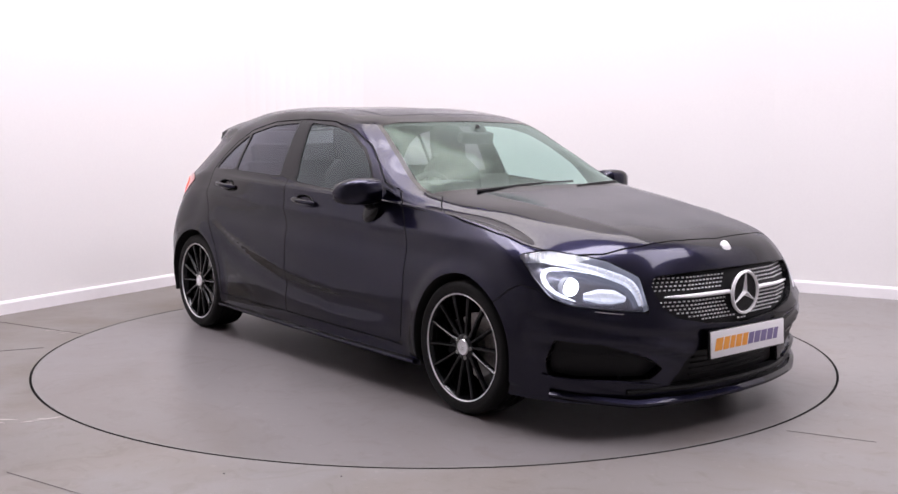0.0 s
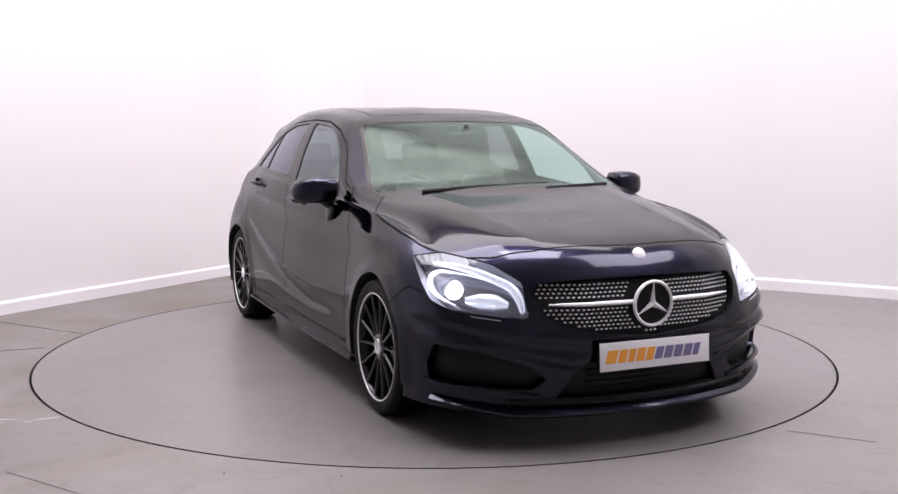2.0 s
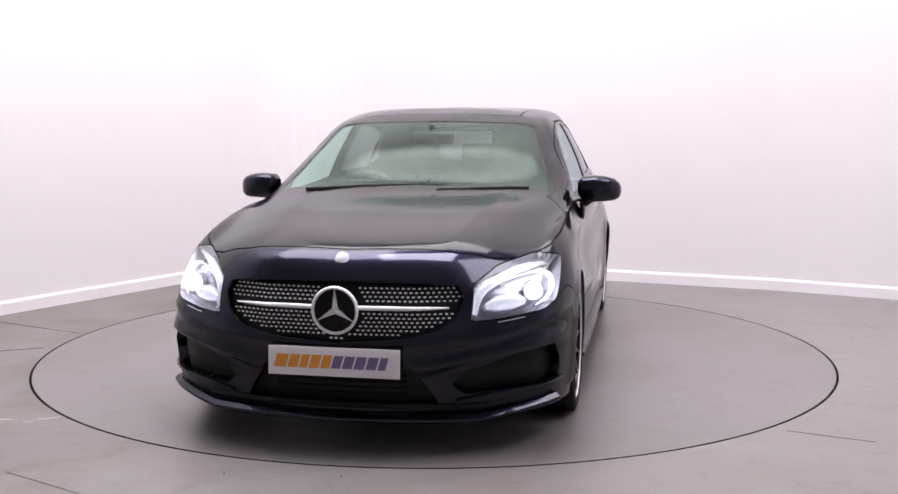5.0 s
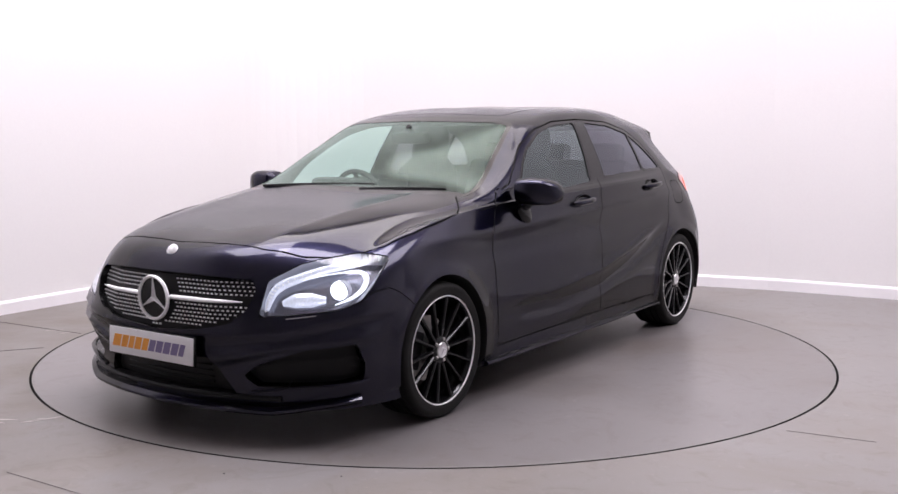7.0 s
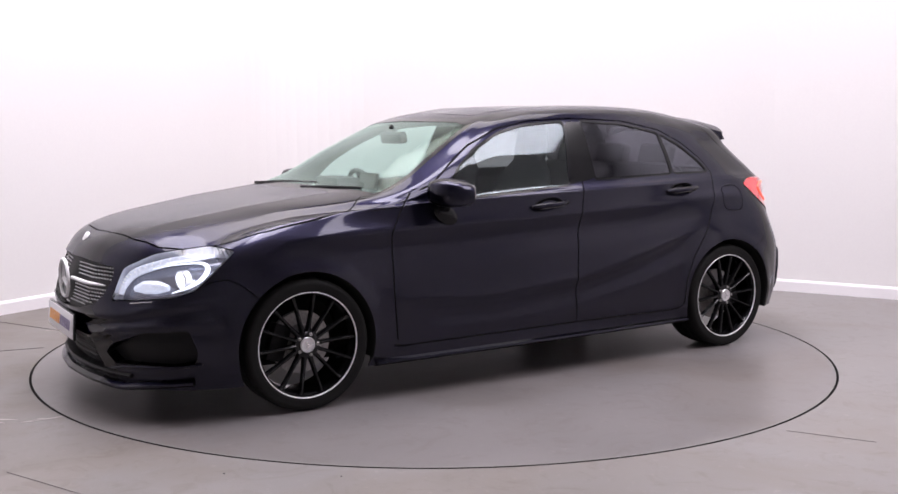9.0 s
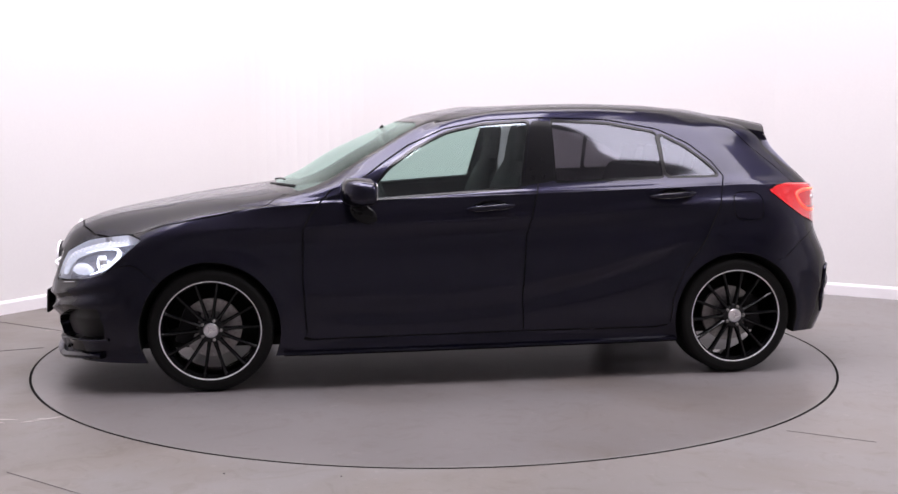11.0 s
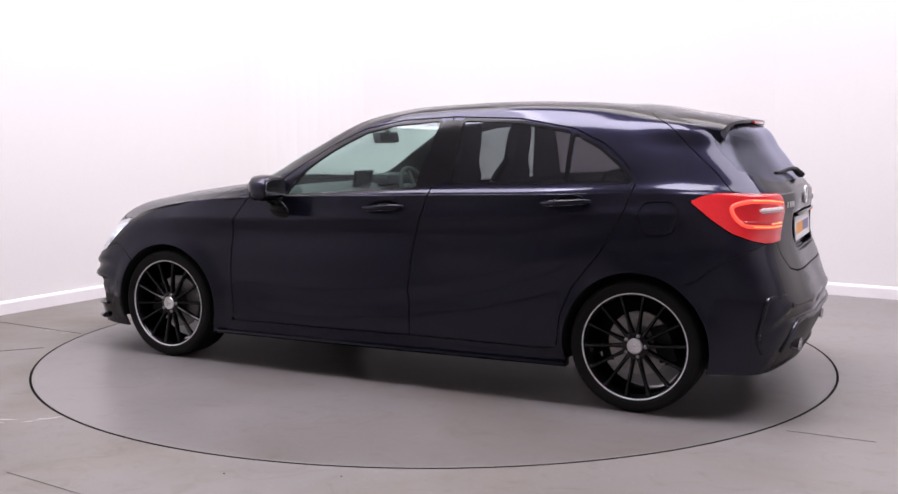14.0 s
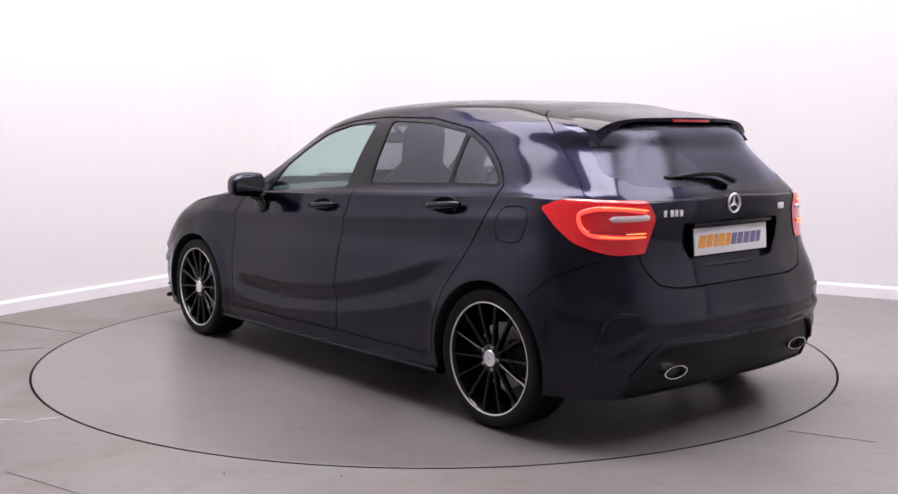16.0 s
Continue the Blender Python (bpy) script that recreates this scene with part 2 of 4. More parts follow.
def room():
    # the slab's inner edge gets the painted gap shade
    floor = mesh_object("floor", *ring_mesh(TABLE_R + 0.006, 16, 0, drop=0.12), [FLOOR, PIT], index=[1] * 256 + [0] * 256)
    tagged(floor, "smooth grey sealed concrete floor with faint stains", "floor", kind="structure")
    # black sheet below the rim: the gap's shade is in its colour
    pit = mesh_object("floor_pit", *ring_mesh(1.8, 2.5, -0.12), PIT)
    tagged(pit, "pit under the turntable's rim, coloured black for the gap's shade", "pit", kind="structure")
    # walls: left run, rounded corner, two right runs, then the plain rest of the studio
    def run(name, pts, mat, label, base=True, high=6.0, thick=0.15):
        pts = [Vector((*q, 0)) for q in pts]
        n = len(pts)
        out = []
        for i in range(n):
            d = (pts[min(i + 1, n - 1)] - pts[max(i - 1, 0)]).normalized()
            out.append(Vector((-d.y, d.x, 0)))
        verts, faces = [], []
        for q, o in zip(pts, out):
            verts += [q, q + o * thick, q + o * thick + Vector((0, 0, high)), q + Vector((0, 0, high))]
        for i in range(n - 1):
            for k in range(4):
                faces.append((4 * i + k, 4 * i + (k + 1) % 4, 4 * i + 4 + (k + 1) % 4, 4 * i + 4 + k))
        faces += [(0, 1, 2, 3), tuple(4 * n - 4 + k for k in (3, 2, 1, 0))]
        tagged(mesh_object(name, verts, faces, mat), label, "wall", kind="structure")
        if base:
            profile = ((-0.002, 0.0), (-0.018, 0.0), (-0.018, 0.078), (-0.012, 0.092), (-0.002, 0.096))
            verts, faces = [], []
            for q, o in zip(pts, out):
                verts += [q + o * a + Vector((0, 0, b)) for a, b in profile]
            k = len(profile)
            for i in range(n - 1):
                faces += [(k * i + j, k * i + j + 1, k * i + k + j + 1, k * i + k + j) for j in range(k - 1)]
            tagged(mesh_object("baseboard", verts, faces, SKIRTING), "low white painted skirting board along the wall", "skirting", kind="structure")
    arc = []
    a, c, b = Vector((-1.72, 3.30)), Vector((-1.30, 3.99)), Vector((-0.55, 3.62))
    for i in range(13):
        t = i / 12
        arc.append(tuple(a * (1 - t) ** 2 + c * 2 * t * (1 - t) + b * t * t))
    left = [(-7.14, -5.81), (-3.044, 1.061)]
    right = [(2.008, 2.468), (2.70, 2.155), (2.95, 2.01), (3.2, 1.855), (3.529, 1.643), (8.65, -1.48)]
    # the path runs so that the wall's thickness lies outside
    run("wall_north", left + arc + right, WALL, "plain white painted studio wall with a rounded corner")
    run("wall_east", [(8.65, -1.65), (8.65, -9.5)], WALL, "plain white painted studio wall", base=False)
    run("wall_south", [(8.65, -9.5), (-7.3, -9.5)], BACK_WALL, "plain grey studio wall", base=False)
    run("wall_west", [(-7.3, -9.5), (-7.3, -6.0)], WALL, "plain white painted studio wall", base=False)
    bm = bmesh.new()
    box(bm, 18, 16, 0.12, Matrix.Translation((0.5, -2.6, 6.06)))
    tagged(part("ceiling", bm, CEILING, None, smooth=False), "plain pale grey painted studio ceiling", "ceiling", kind="structure")
    # joints and scuffs of the slab
    for (x0, y0), (x1, y1), w in (((-2.95, 0.81), (-2.25, 0.39), 0.004), ((-2.536, -0.131), (-2.32, -0.036), 0.004), ((1.49, -1.775), (1.80, -1.94), 0.002), ((-1.60, -2.265), (-1.20, -2.53), 0.0016)):
        d = Vector((x1 - x0, y1 - y0, 0))
        bm = bmesh.new()
        turn = math.degrees(math.atan2(d.y, d.x))
        box(bm, d.length, w, 0.003, pose((x0 + x1) / 2, (y0 + y1) / 2, 0.0006, 0, 0, turn))
        tagged(part("floor_joint", bm, JOINT if w > .003 else HAIRLINE, None, smooth=False), "thin dark joint line in the concrete floor", "joint", kind="structure")


def scuffs():
    """Pale dried marks on the slab."""
    random.seed(4)
    for cx, cy, n in ((-1.82, -1.60, 7), (-2.45, 0.45, 3)):
        for _ in range(n):
            bm = bmesh.new()
            w, h = random.uniform(.02, .09), random.uniform(.004, .010)
            pts = [(w * math.cos(a) * random.uniform(.6, 1), h * math.sin(a) * random.uniform(.6, 1)) for a in np.linspace(0, math.tau, 11)[:-1]]
            slab(bm, pts, .0012, pose(cx + random.uniform(-.14, .14), cy + random.uniform(-.07, .07), 0, 0, 0, random.uniform(-25, 40)))
            tagged(part("floor_scuff", bm, SCUFF, None, smooth=False), "thin pale dried scuff on the concrete", "scuff", kind="structure")


def specks():
    """Two crumbs of dark grit."""
    random.seed(9)
    for x, y, r in ((-0.787, -2.293, .0042), (-0.349, -2.33, .0036)):
        bm = bmesh.new()
        bmesh.ops.create_icosphere(bm, subdivisions=2, radius=r)
        for v in bm.verts:
            v.co *= random.uniform(.8, 1.15)
            v.co.z = max(v.co.z * .6 + r * .5, 0)
        bmesh.ops.transform(bm, matrix=Matrix.Translation((x, y, 0)), verts=bm.verts)
        tagged(part("grit_crumb", bm, JOINT, None), "tiny dark crumb of grit on the concrete", "grit")


def turntable():
    table = tagged(new("turntable"), "round grey painted vehicle turntable flush with the floor", "turntable")
    bm = bmesh.new()
    lathe(bm, [(0.001, 0.0), (0.6, 0.0), (1.4, 0.0), (TABLE_R - 0.020, 0.0), (TABLE_R - 0.020, -0.02)], segments=256)
    part("disc", bm, DISC, table)
    bm = bmesh.new()
    lathe(bm, [(TABLE_R - 0.020, -0.1), (TABLE_R - 0.020, 0.0005), (TABLE_R - 0.007, 0.0005)], segments=256)
    part("rim", bm, EDGE, table, "pale worn steel rim")
    # outer side of the rim, its shade put in as black
    bm = bmesh.new()
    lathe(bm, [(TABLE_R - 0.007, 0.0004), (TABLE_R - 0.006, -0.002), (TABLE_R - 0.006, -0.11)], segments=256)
    part("rim_skirt", bm, PIT, table, "outer skirt of the turntable, blackened with the gap's shade")
    return table


room()
scuffs()
specks()
table = turntable()


# ---------- body surface: rings of key points from bumper bottom to roof, nose to tail ----------
RING_SILL = [(2.17, 0, .135), (2.14, .30, .135), (2.04, .60, .14), (1.87, .80, .15), (1.68, .86, .15), (1.35, .865, .16), (.90, .865, .17),
             (0, .865, .18), (-.90, .865, .19), (-1.35, .865, .20), (-1.70, .86, .21), (-1.88, .72, .20), (-1.965, .40, .21), (-1.98, 0, .21)]
RING_LOW = [(2.19, 0, .25), (2.165, .30, .25), (2.07, .60, .25), (1.90, .81, .26), (1.69, .88, .26), (1.35, .885, .26), (.90, .872, .26),
            (0, .875, .27), (-.90, .88, .28), (-1.35, .885, .29), (-1.70, .875, .30), (-1.915, .73, .30), (-2.01, .40, .31), (-2.025, 0, .31)]
RING_BUMPER = [(2.225, 0, .4), (2.2, .3, .4), (2.1, .6, .41), (1.91, .82, .43), (1.7, .882, .44), (1.35, .89, .44), (.9, .874, .44),
             (0, .881, .44), (-.9, .886, .45), (-1.35, .89, .45), (-1.7, .88, .45), (-1.93, .735, .45), (-2.03, .4, .45), (-2.045, 0, .45)]
RING_GRILLE = [(2.215, 0, .55), (2.19, .3, .55), (2.1, .55, .56), (1.88, .8, .6), (1.68, .872, .62), (1.35, .885, .63), (.9, .862, .63),
             (0, .873, .64), (-.9, .88, .64), (-1.35, .888, .63), (-1.7, .872, .62), (-1.92, .725, .6), (-1.995, .4, .6), (-2.005, 0, .6)]
RING_CREASE = [(2.17, 0, .69), (2.14, .3, .69), (2.06, .52, .68), (1.83, .76, .69), (1.66, .84, .73), (1.35, .86, .76), (.9, .842, .78),
             (0, .852, .79), (-.9, .856, .79), (-1.35, .86, .78), (-1.7, .83, .77), (-1.875, .68, .76), (-1.94, .4, .76), (-1.945, 0, .77)]
RING_SHOULDER = [(2.06, 0, .795), (2.04, .28, .797), (1.95, .5, .788), (1.72, .72, .772), (1.55, .785, .822), (1.25, .815, .865), (.92, .815, .89),
             (0, .834, .915), (-.9, .826, .94), (-1.3, .8, .945), (-1.62, .77, .945), (-1.86, .66, .94), (-1.94, .4, .94), (-1.95, 0, .945)]
RING_HOOD = [(1.58, 0, .897), (1.56, .30, .898), (1.48, .53, .899), (1.27, .70, .895), (1.10, .775, .897), (.95, .80, .907), (.70, .805, .922),
             (-.10, .825, .955), (-.90, .815, .98), (-1.28, .78, .995), (-1.56, .75, 1.0), (-1.83, .65, .99), (-1.92, .40, .99), (-1.935, 0, 1.0)]
RING_BELT = [(1.06, 0, .985), (1.03, .35, .986), (.95, .60, .984), (.82, .752, .974), (.72, .782, .968), (.62, .787, .962), (.40, .79, .963),
             (-.25, .80, 1.0), (-.90, .785, 1.02), (-1.25, .755, 1.04), (-1.50, .72, 1.045), (-1.78, .63, 1.04), (-1.88, .40, 1.04), (-1.90, 0, 1.045)]
RING_WINDOW = [(.68, 0, 1.185), (.65, .33, 1.183), (.56, .59, 1.165), (.45, .690, 1.145), (.38, .714, 1.145), (.30, .722, 1.15), (.10, .724, 1.16),
               (-.30, .730, 1.17), (-.80, .721, 1.17), (-1.10, .690, 1.18), (-1.36, .650, 1.19), (-1.63, .57, 1.18), (-1.77, .37, 1.18), (-1.80, 0, 1.18)]
RING_RAIL = [(.30, 0, 1.345), (.28, .30, 1.34), (.24, .515, 1.329), (.19, .58, 1.320), (.14, .607, 1.320), (.06, .62, 1.325), (-.10, .627, 1.33),
             (-.40, .637, 1.335), (-.75, .63, 1.33), (-1.0, .61, 1.32), (-1.22, .585, 1.31), (-1.50, .53, 1.30), (-1.65, .35, 1.305), (-1.68, 0, 1.31)]
RING_ROOF = [(.10, 0, 1.385), (.09, .22, 1.384), (.05, .41, 1.377), (0, .49, 1.372), (-.05, .525, 1.372), (-.12, .545, 1.376), (-.22, .555, 1.38),
             (-.45, .56, 1.388), (-.75, .555, 1.388), (-.95, .53, 1.382), (-1.10, .50, 1.376), (-1.28, .44, 1.365), (-1.38, .28, 1.37), (-1.40, 0, 1.372)]
RING_TOP = [(-.10, 0, 1.402), (-.12, 0, 1.404), (-.15, 0, 1.406), (-.20, 0, 1.41), (-.25, 0, 1.412), (-.32, 0, 1.415), (-.42, 0, 1.418),
            (-.55, 0, 1.42), (-.68, 0, 1.42), (-.78, 0, 1.418), (-.88, 0, 1.415), (-.98, 0, 1.41), (-1.06, 0, 1.406), (-1.10, 0, 1.403)]
RINGS = [RING_SILL, RING_LOW, RING_BUMPER, RING_GRILLE, RING_CREASE, RING_SHOULDER, RING_HOOD, RING_BELT, RING_WINDOW, RING_RAIL, RING_ROOF, RING_TOP]


def hermite(points, steps):
    """A smooth curve through points (n, ...), steps pieces a span, with gently limited tangents."""
    p = np.asarray(points, float)
    d = np.diff(p, axis=0)
    h = np.sqrt((d ** 2).sum(-1)).reshape(len(d), -1).mean(1) + 1e-6
    s = d / h.reshape(-1, *[1] * (p.ndim - 1))
    w = h.reshape(-1, *[1] * (p.ndim - 1))
    m = np.empty_like(p)
    m[1:-1] = (s[:-1] * w[1:] + s[1:] * w[:-1]) / (w[:-1] + w[1:])
    m[0], m[-1] = s[0], s[-1]
    out = []
    for i in range(len(d)):
        for k in range(steps):
            t = k / steps
            out.append(p[i] * (2 * t ** 3 - 3 * t ** 2 + 1) + m[i] * w[i] * (t ** 3 - 2 * t ** 2 + t)
                       + p[i + 1] * (3 * t ** 2 - 2 * t ** 3) + m[i + 1] * w[i] * (t ** 3 - t ** 2))
    out.append(p[-1])
    return np.array(out)


def body_grid(across=14, up=9):
    """The left half of the body skin: an array (rows, columns, xyz)."""
    net = np.array(RINGS, float)
    both = np.concatenate([net[:, :0:-1] * (1, -1, 1), net, net[:, -2::-1] * (1, -1, 1)], axis=1)[:, 11:29]
    cols = hermite(both.transpose(1, 0, 2), across)[2 * across:15 * across + 1].transpose(1, 0, 2)
    grid = hermite(cols, up)
    grid[:, 0, 1] = grid[:, -1, 1] = 0
    grid[..., 2] += .007 * ease(1.33, 1.39, grid[..., 2])
    return sculpt(grid)


def ease(a, b, t):
    t = np.clip((t - a) / (b - a), 0, 1)
    return t * t * (3 - 2 * t)


def sculpt(grid):
    """Presses the flanks' crease lines, the hollow of the doors, the arch flares and the bonnet's ridges into the skin."""
    x, y, z = grid[..., 0].copy(), grid[..., 1].copy(), grid[..., 2].copy()
    flank = ease(.70, .78, y)
    # shoulder crease from the front wing to the rear lamp
    line = np.interp(x, (-1.6, -1.1, -.3, .5, .9, 1.3, 1.6), (.905, .885, .842, .812, .80, .79, .775))
    d = z - line
    along = ease(-1.75, -1.3, x) * (1 - ease(1.25, 1.6, x))
    push = along * (.013 * np.exp(-np.abs(d) / .035) - .009 * np.exp(-((d + .10) / .06) ** 2))
    # rising sweep over the lower doors
    sweep_line = np.interp(x, (-1.2, -.9, -.6, -.2, .3, .9), (.74, .665, .575, .49, .445, .46))
    d = z - sweep_line
    along = ease(-1.15, -.85, x) * (1 - ease(.55, .95, x))
    push += along * (.012 * np.exp(-np.abs(d) / .03) * (d > 0) + .012 * np.exp(-(d / .018) ** 2) * (d <= 0) - .011 * np.exp(-((d + .075) / .05) ** 2))
    # wheel arch flares
    for wx in (1.35, -1.35):
        r = np.hypot(x - wx, z - .303)
        push += .010 * (1 - ease(.335, .42, r)) * (z > .2)
    grid[..., 1] += flank * push
    # bonnet ridges
    ridge = np.interp(x, (1.0, 2.05), (.50, .40))
    grid[..., 2] += .007 * np.exp(-np.abs(y - ridge) / .06) * ease(.98, 1.2, x) * (1 - ease(1.85, 2.06, x)) * (z > .74)
    # ledges across the front bumper and a fold across the rear one
    nose = ease(1.72, 1.95, x)
    for heights, size in (((.445, .445, .47, .535), .016), ((.34, .347, .415, .44), .017)):
        d = z - np.interp(y, (0, .35, .6, .85), heights)
        push = nose * ease(.18, .42, y) * size * (np.exp(-np.abs(d) / .016) - .8 * np.exp(-((d + .038) / .02) ** 2))
        grid[..., 0] += push
        grid[..., 1] += push * .5 * ease(.5, .8, y)
    d = z - np.interp(y, (0, .45, .62, .75), (.50, .50, .50, .44))
    grid[..., 0] -= (1 - ease(-1.95, -1.82, x)) * .012 * (np.exp(-np.abs(d) / .02) - .7 * np.exp(-((d + .05) / .025) ** 2))
    return grid


# ---------- cutting the skin into panels ----------
def inside(points, outline):
    """Signed distance of 2D points to a closed outline; negative inside."""
    q = np.asarray(points, float)
    o = np.asarray(outline, float)
    best = np.full(len(q), 1e9)
    within = np.zeros(len(q), bool)
    for a, b in zip(o, np.roll(o, -1, axis=0)):
        e = b - a
        t = np.clip(((q - a) @ e) / (e @ e), 0, 1)
        best = np.minimum(best, ((q - a - t[:, None] * e) ** 2).sum(1))
        cross = ((a[1] > q[:, 1]) != (b[1] > q[:, 1])) & (q[:, 0] < (b[0] - a[0]) * (q[:, 1] - a[1]) / (b[1] - a[1] + 1e-12) + a[0])
        within ^= cross
    return np.where(within, -1, 1) * np.sqrt(best)


def rounded(outline, radius=.018):
    """The outline with its corners rounded off."""
    o = np.asarray(outline, float)
    out = []
    for a, b, c in zip(np.roll(o, 1, axis=0), o, np.roll(o, -1, axis=0)):
        u, w = a - b, c - b
        lu, lw = np.linalg.norm(u), np.linalg.norm(w)
        p, q = b + u * min(radius / lu, .45), b + w * min(radius / lw, .45)
        out += [p * (1 - t) ** 2 + b * 2 * t * (1 - t) + q * t * t for t in (0, .33, .67, 1)]
    return np.array(out)


def side_shape(outline, low=0.42):
    return lambda p: np.where(p[:, 1] > low, inside(p[:, [0, 2]], outline), 1.0)


def front_shape(outline, least):
    return lambda p: np.where(p[:, 0] > least, inside(p[:, [1, 2]], outline), 1.0)


def rear_shape(outline, most):
    return lambda p: np.where(p[:, 0] < most, inside(p[:, [1, 2]], outline), 1.0)


def round_shape(x, z, r, low=0.5):
    return lambda p: np.where(p[:, 1] > low, np.hypot(p[:, 0] - x, p[:, 2] - z) - r, 1.0)


ARCH_Z, WHEEL_X = 0.303, 1.35
WINDOW_FRONT = rounded([(.585, .933), (.455, 1.086), (.335, 1.172), (.16, 1.258), (-.02, 1.300), (-.272, 1.320), (-.200, .990)])
WINDOW_REAR = rounded([(-.392, 1.016), (-.398, 1.321), (-.70, 1.307), (-.962, 1.260), (-.972, 1.036)])
WINDOW_QUARTER = rounded([(-.992, 1.037), (-.985, 1.252), (-1.12, 1.185), (-1.232, 1.098), (-1.283, 1.040)])
DOOR_FRONT = [(.745, .985), (.83, .90), (.90, .79), (.903, .53), (.885, .245), (-.206, .258), (-.2, .47), (-.222, .73), (-.298, 1.013), (-.337, 1.340),
              (-.05, 1.325), (.17, 1.281), (.36, 1.197), (.5, 1.105), (.63, 1.01), (.70, .985)]
DOOR_REAR = [(-.206, .258), (-.2, .47), (-.222, .73), (-.298, 1.013), (-.337, 1.340), (-.7, 1.330), (-.98, 1.281), (-1.14, 1.207), (-1.255, 1.115),
             (-1.312, 1.035), (-1.300, 1.0), (-1.269, .883), (-1.18, .716), (-1.06, .56), (-1.0, .42), (-.985, .272), (-.9, .258)]
PILLAR = [(-.215, .992), (-.287, 1.322), (-.385, 1.322), (-.379, 1.014)]
WINDSCREEN = rounded([(-.2, .994), (.42, .991), (.60, .983), (.705, .970), (.556, 1.300), (.46, 1.318), (-.2, 1.333)])
BONNET = [(2.06, -.2), (2.06, 0), (2.047, .22), (2.005, .44), (1.93, .58), (1.83, .675), (1.72, .735), (1.64, .782), (1.5, .806), (1.3, .812),
          (1.16, .806), (1.07, .765), (.985, .69), (.945, .635), (.985, .5), (1.045, .3), (1.07, 0), (1.07, -.2)]
HEADLAMP = rounded([(-1.604, .534), (-1.46, .537), (-1.319, .547), (-1.15, .560), (-1.03, .588), (-.95, .65), (-.848, .746), (-.94, .757), (-1.023, .762), (-1.25, .742), (-1.36, .728), (-1.548, .668)])
TAILLAMP = rounded([(-.782, .955), (-.86, .982), (-.963, .992), (-1.38, .986), (-1.432, .92), (-1.365, .778), (-1.20, .774), (-1.085, .79), (-.961, .822), (-.866, .880)])
TAILGATE = [(-2.4, .63), (-1.57, .632), (-1.45, .652), (-1.36, .72), (-1.32, .80), (-1.22, .93), (-1.03, 1.0), (-1.0, 1.076), (-.87, 1.25), (-.81, 1.34), (-.9, 1.42), (-2.4, 1.42)]
REAR_GLASS = rounded([(-.2, 1.035), (.40, 1.035), (.52, 1.045), (.60, 1.085), (.53, 1.265), (.45, 1.29), (-.2, 1.295)])
GRILLE = rounded([(-.3, .455), (0, .447), (.25, .465), (.40, .497), (.462, .545), (.492, .62), (.470, .670), (.2, .683), (-.3, .683)])
LOW_GRILLE = rounded([(-.2, .355), (.30, .352), (.40, .20), (-.2, .195)])
SIDE_INTAKE = rounded([(-1.62, .335), (-1.35, .40), (-1.06, .418), (-1.01, .33), (-1.02, .268), (-1.17, .252), (-1.62, .240), (-1.70, .285)])
PLATE_RECESS = rounded([(-.2, .718), (.285, .718), (.345, .80), (.355, .889), (-.2, .894)], .02)
SUNROOF = rounded([(.215, -.3), (.215, .30), (.185, .455), (-.30, .475), (-.95, .455), (-.99, .30), (-1.0, -.3)], .03)
FLAP = rounded([(-1.345, .805), (-1.345, .952), (-1.515, .952), (-1.515, .805)], .055)
DIFFUSER = rounded([(-.2, .405), (.40, .405), (.53, .405), (.60, .36), (.66, .29), (.68, .2), (-.2, .2)])


def diagonal(outline, sign, keep):
    """A shape that wraps a corner, drawn in (y - sign x, z)."""
    return lambda p: np.where(keep(p), inside(np.c_[p[:, 1] - sign * p[:, 0], p[:, 2]], outline), 1.0)


def bumper_rear_line(p):
    line = np.interp(-p[:, 0], (1.60, 1.70, 1.78, 1.88, 1.96), (.60, .685, .725, .775, .775))
    return np.where((p[:, 0] < -1.55) & (p[:, 1] > .58), p[:, 2] - line, 1.0)


def bumper_front_line(p):
    line = np.interp(p[:, 0], (1.60, 1.66, 1.72, 1.80, 1.86), (.545, .60, .628, .615, .58))
    return np.where((p[:, 0] > 1.58) & (p[:, 1] > .6), p[:, 2] - line, 1.0)


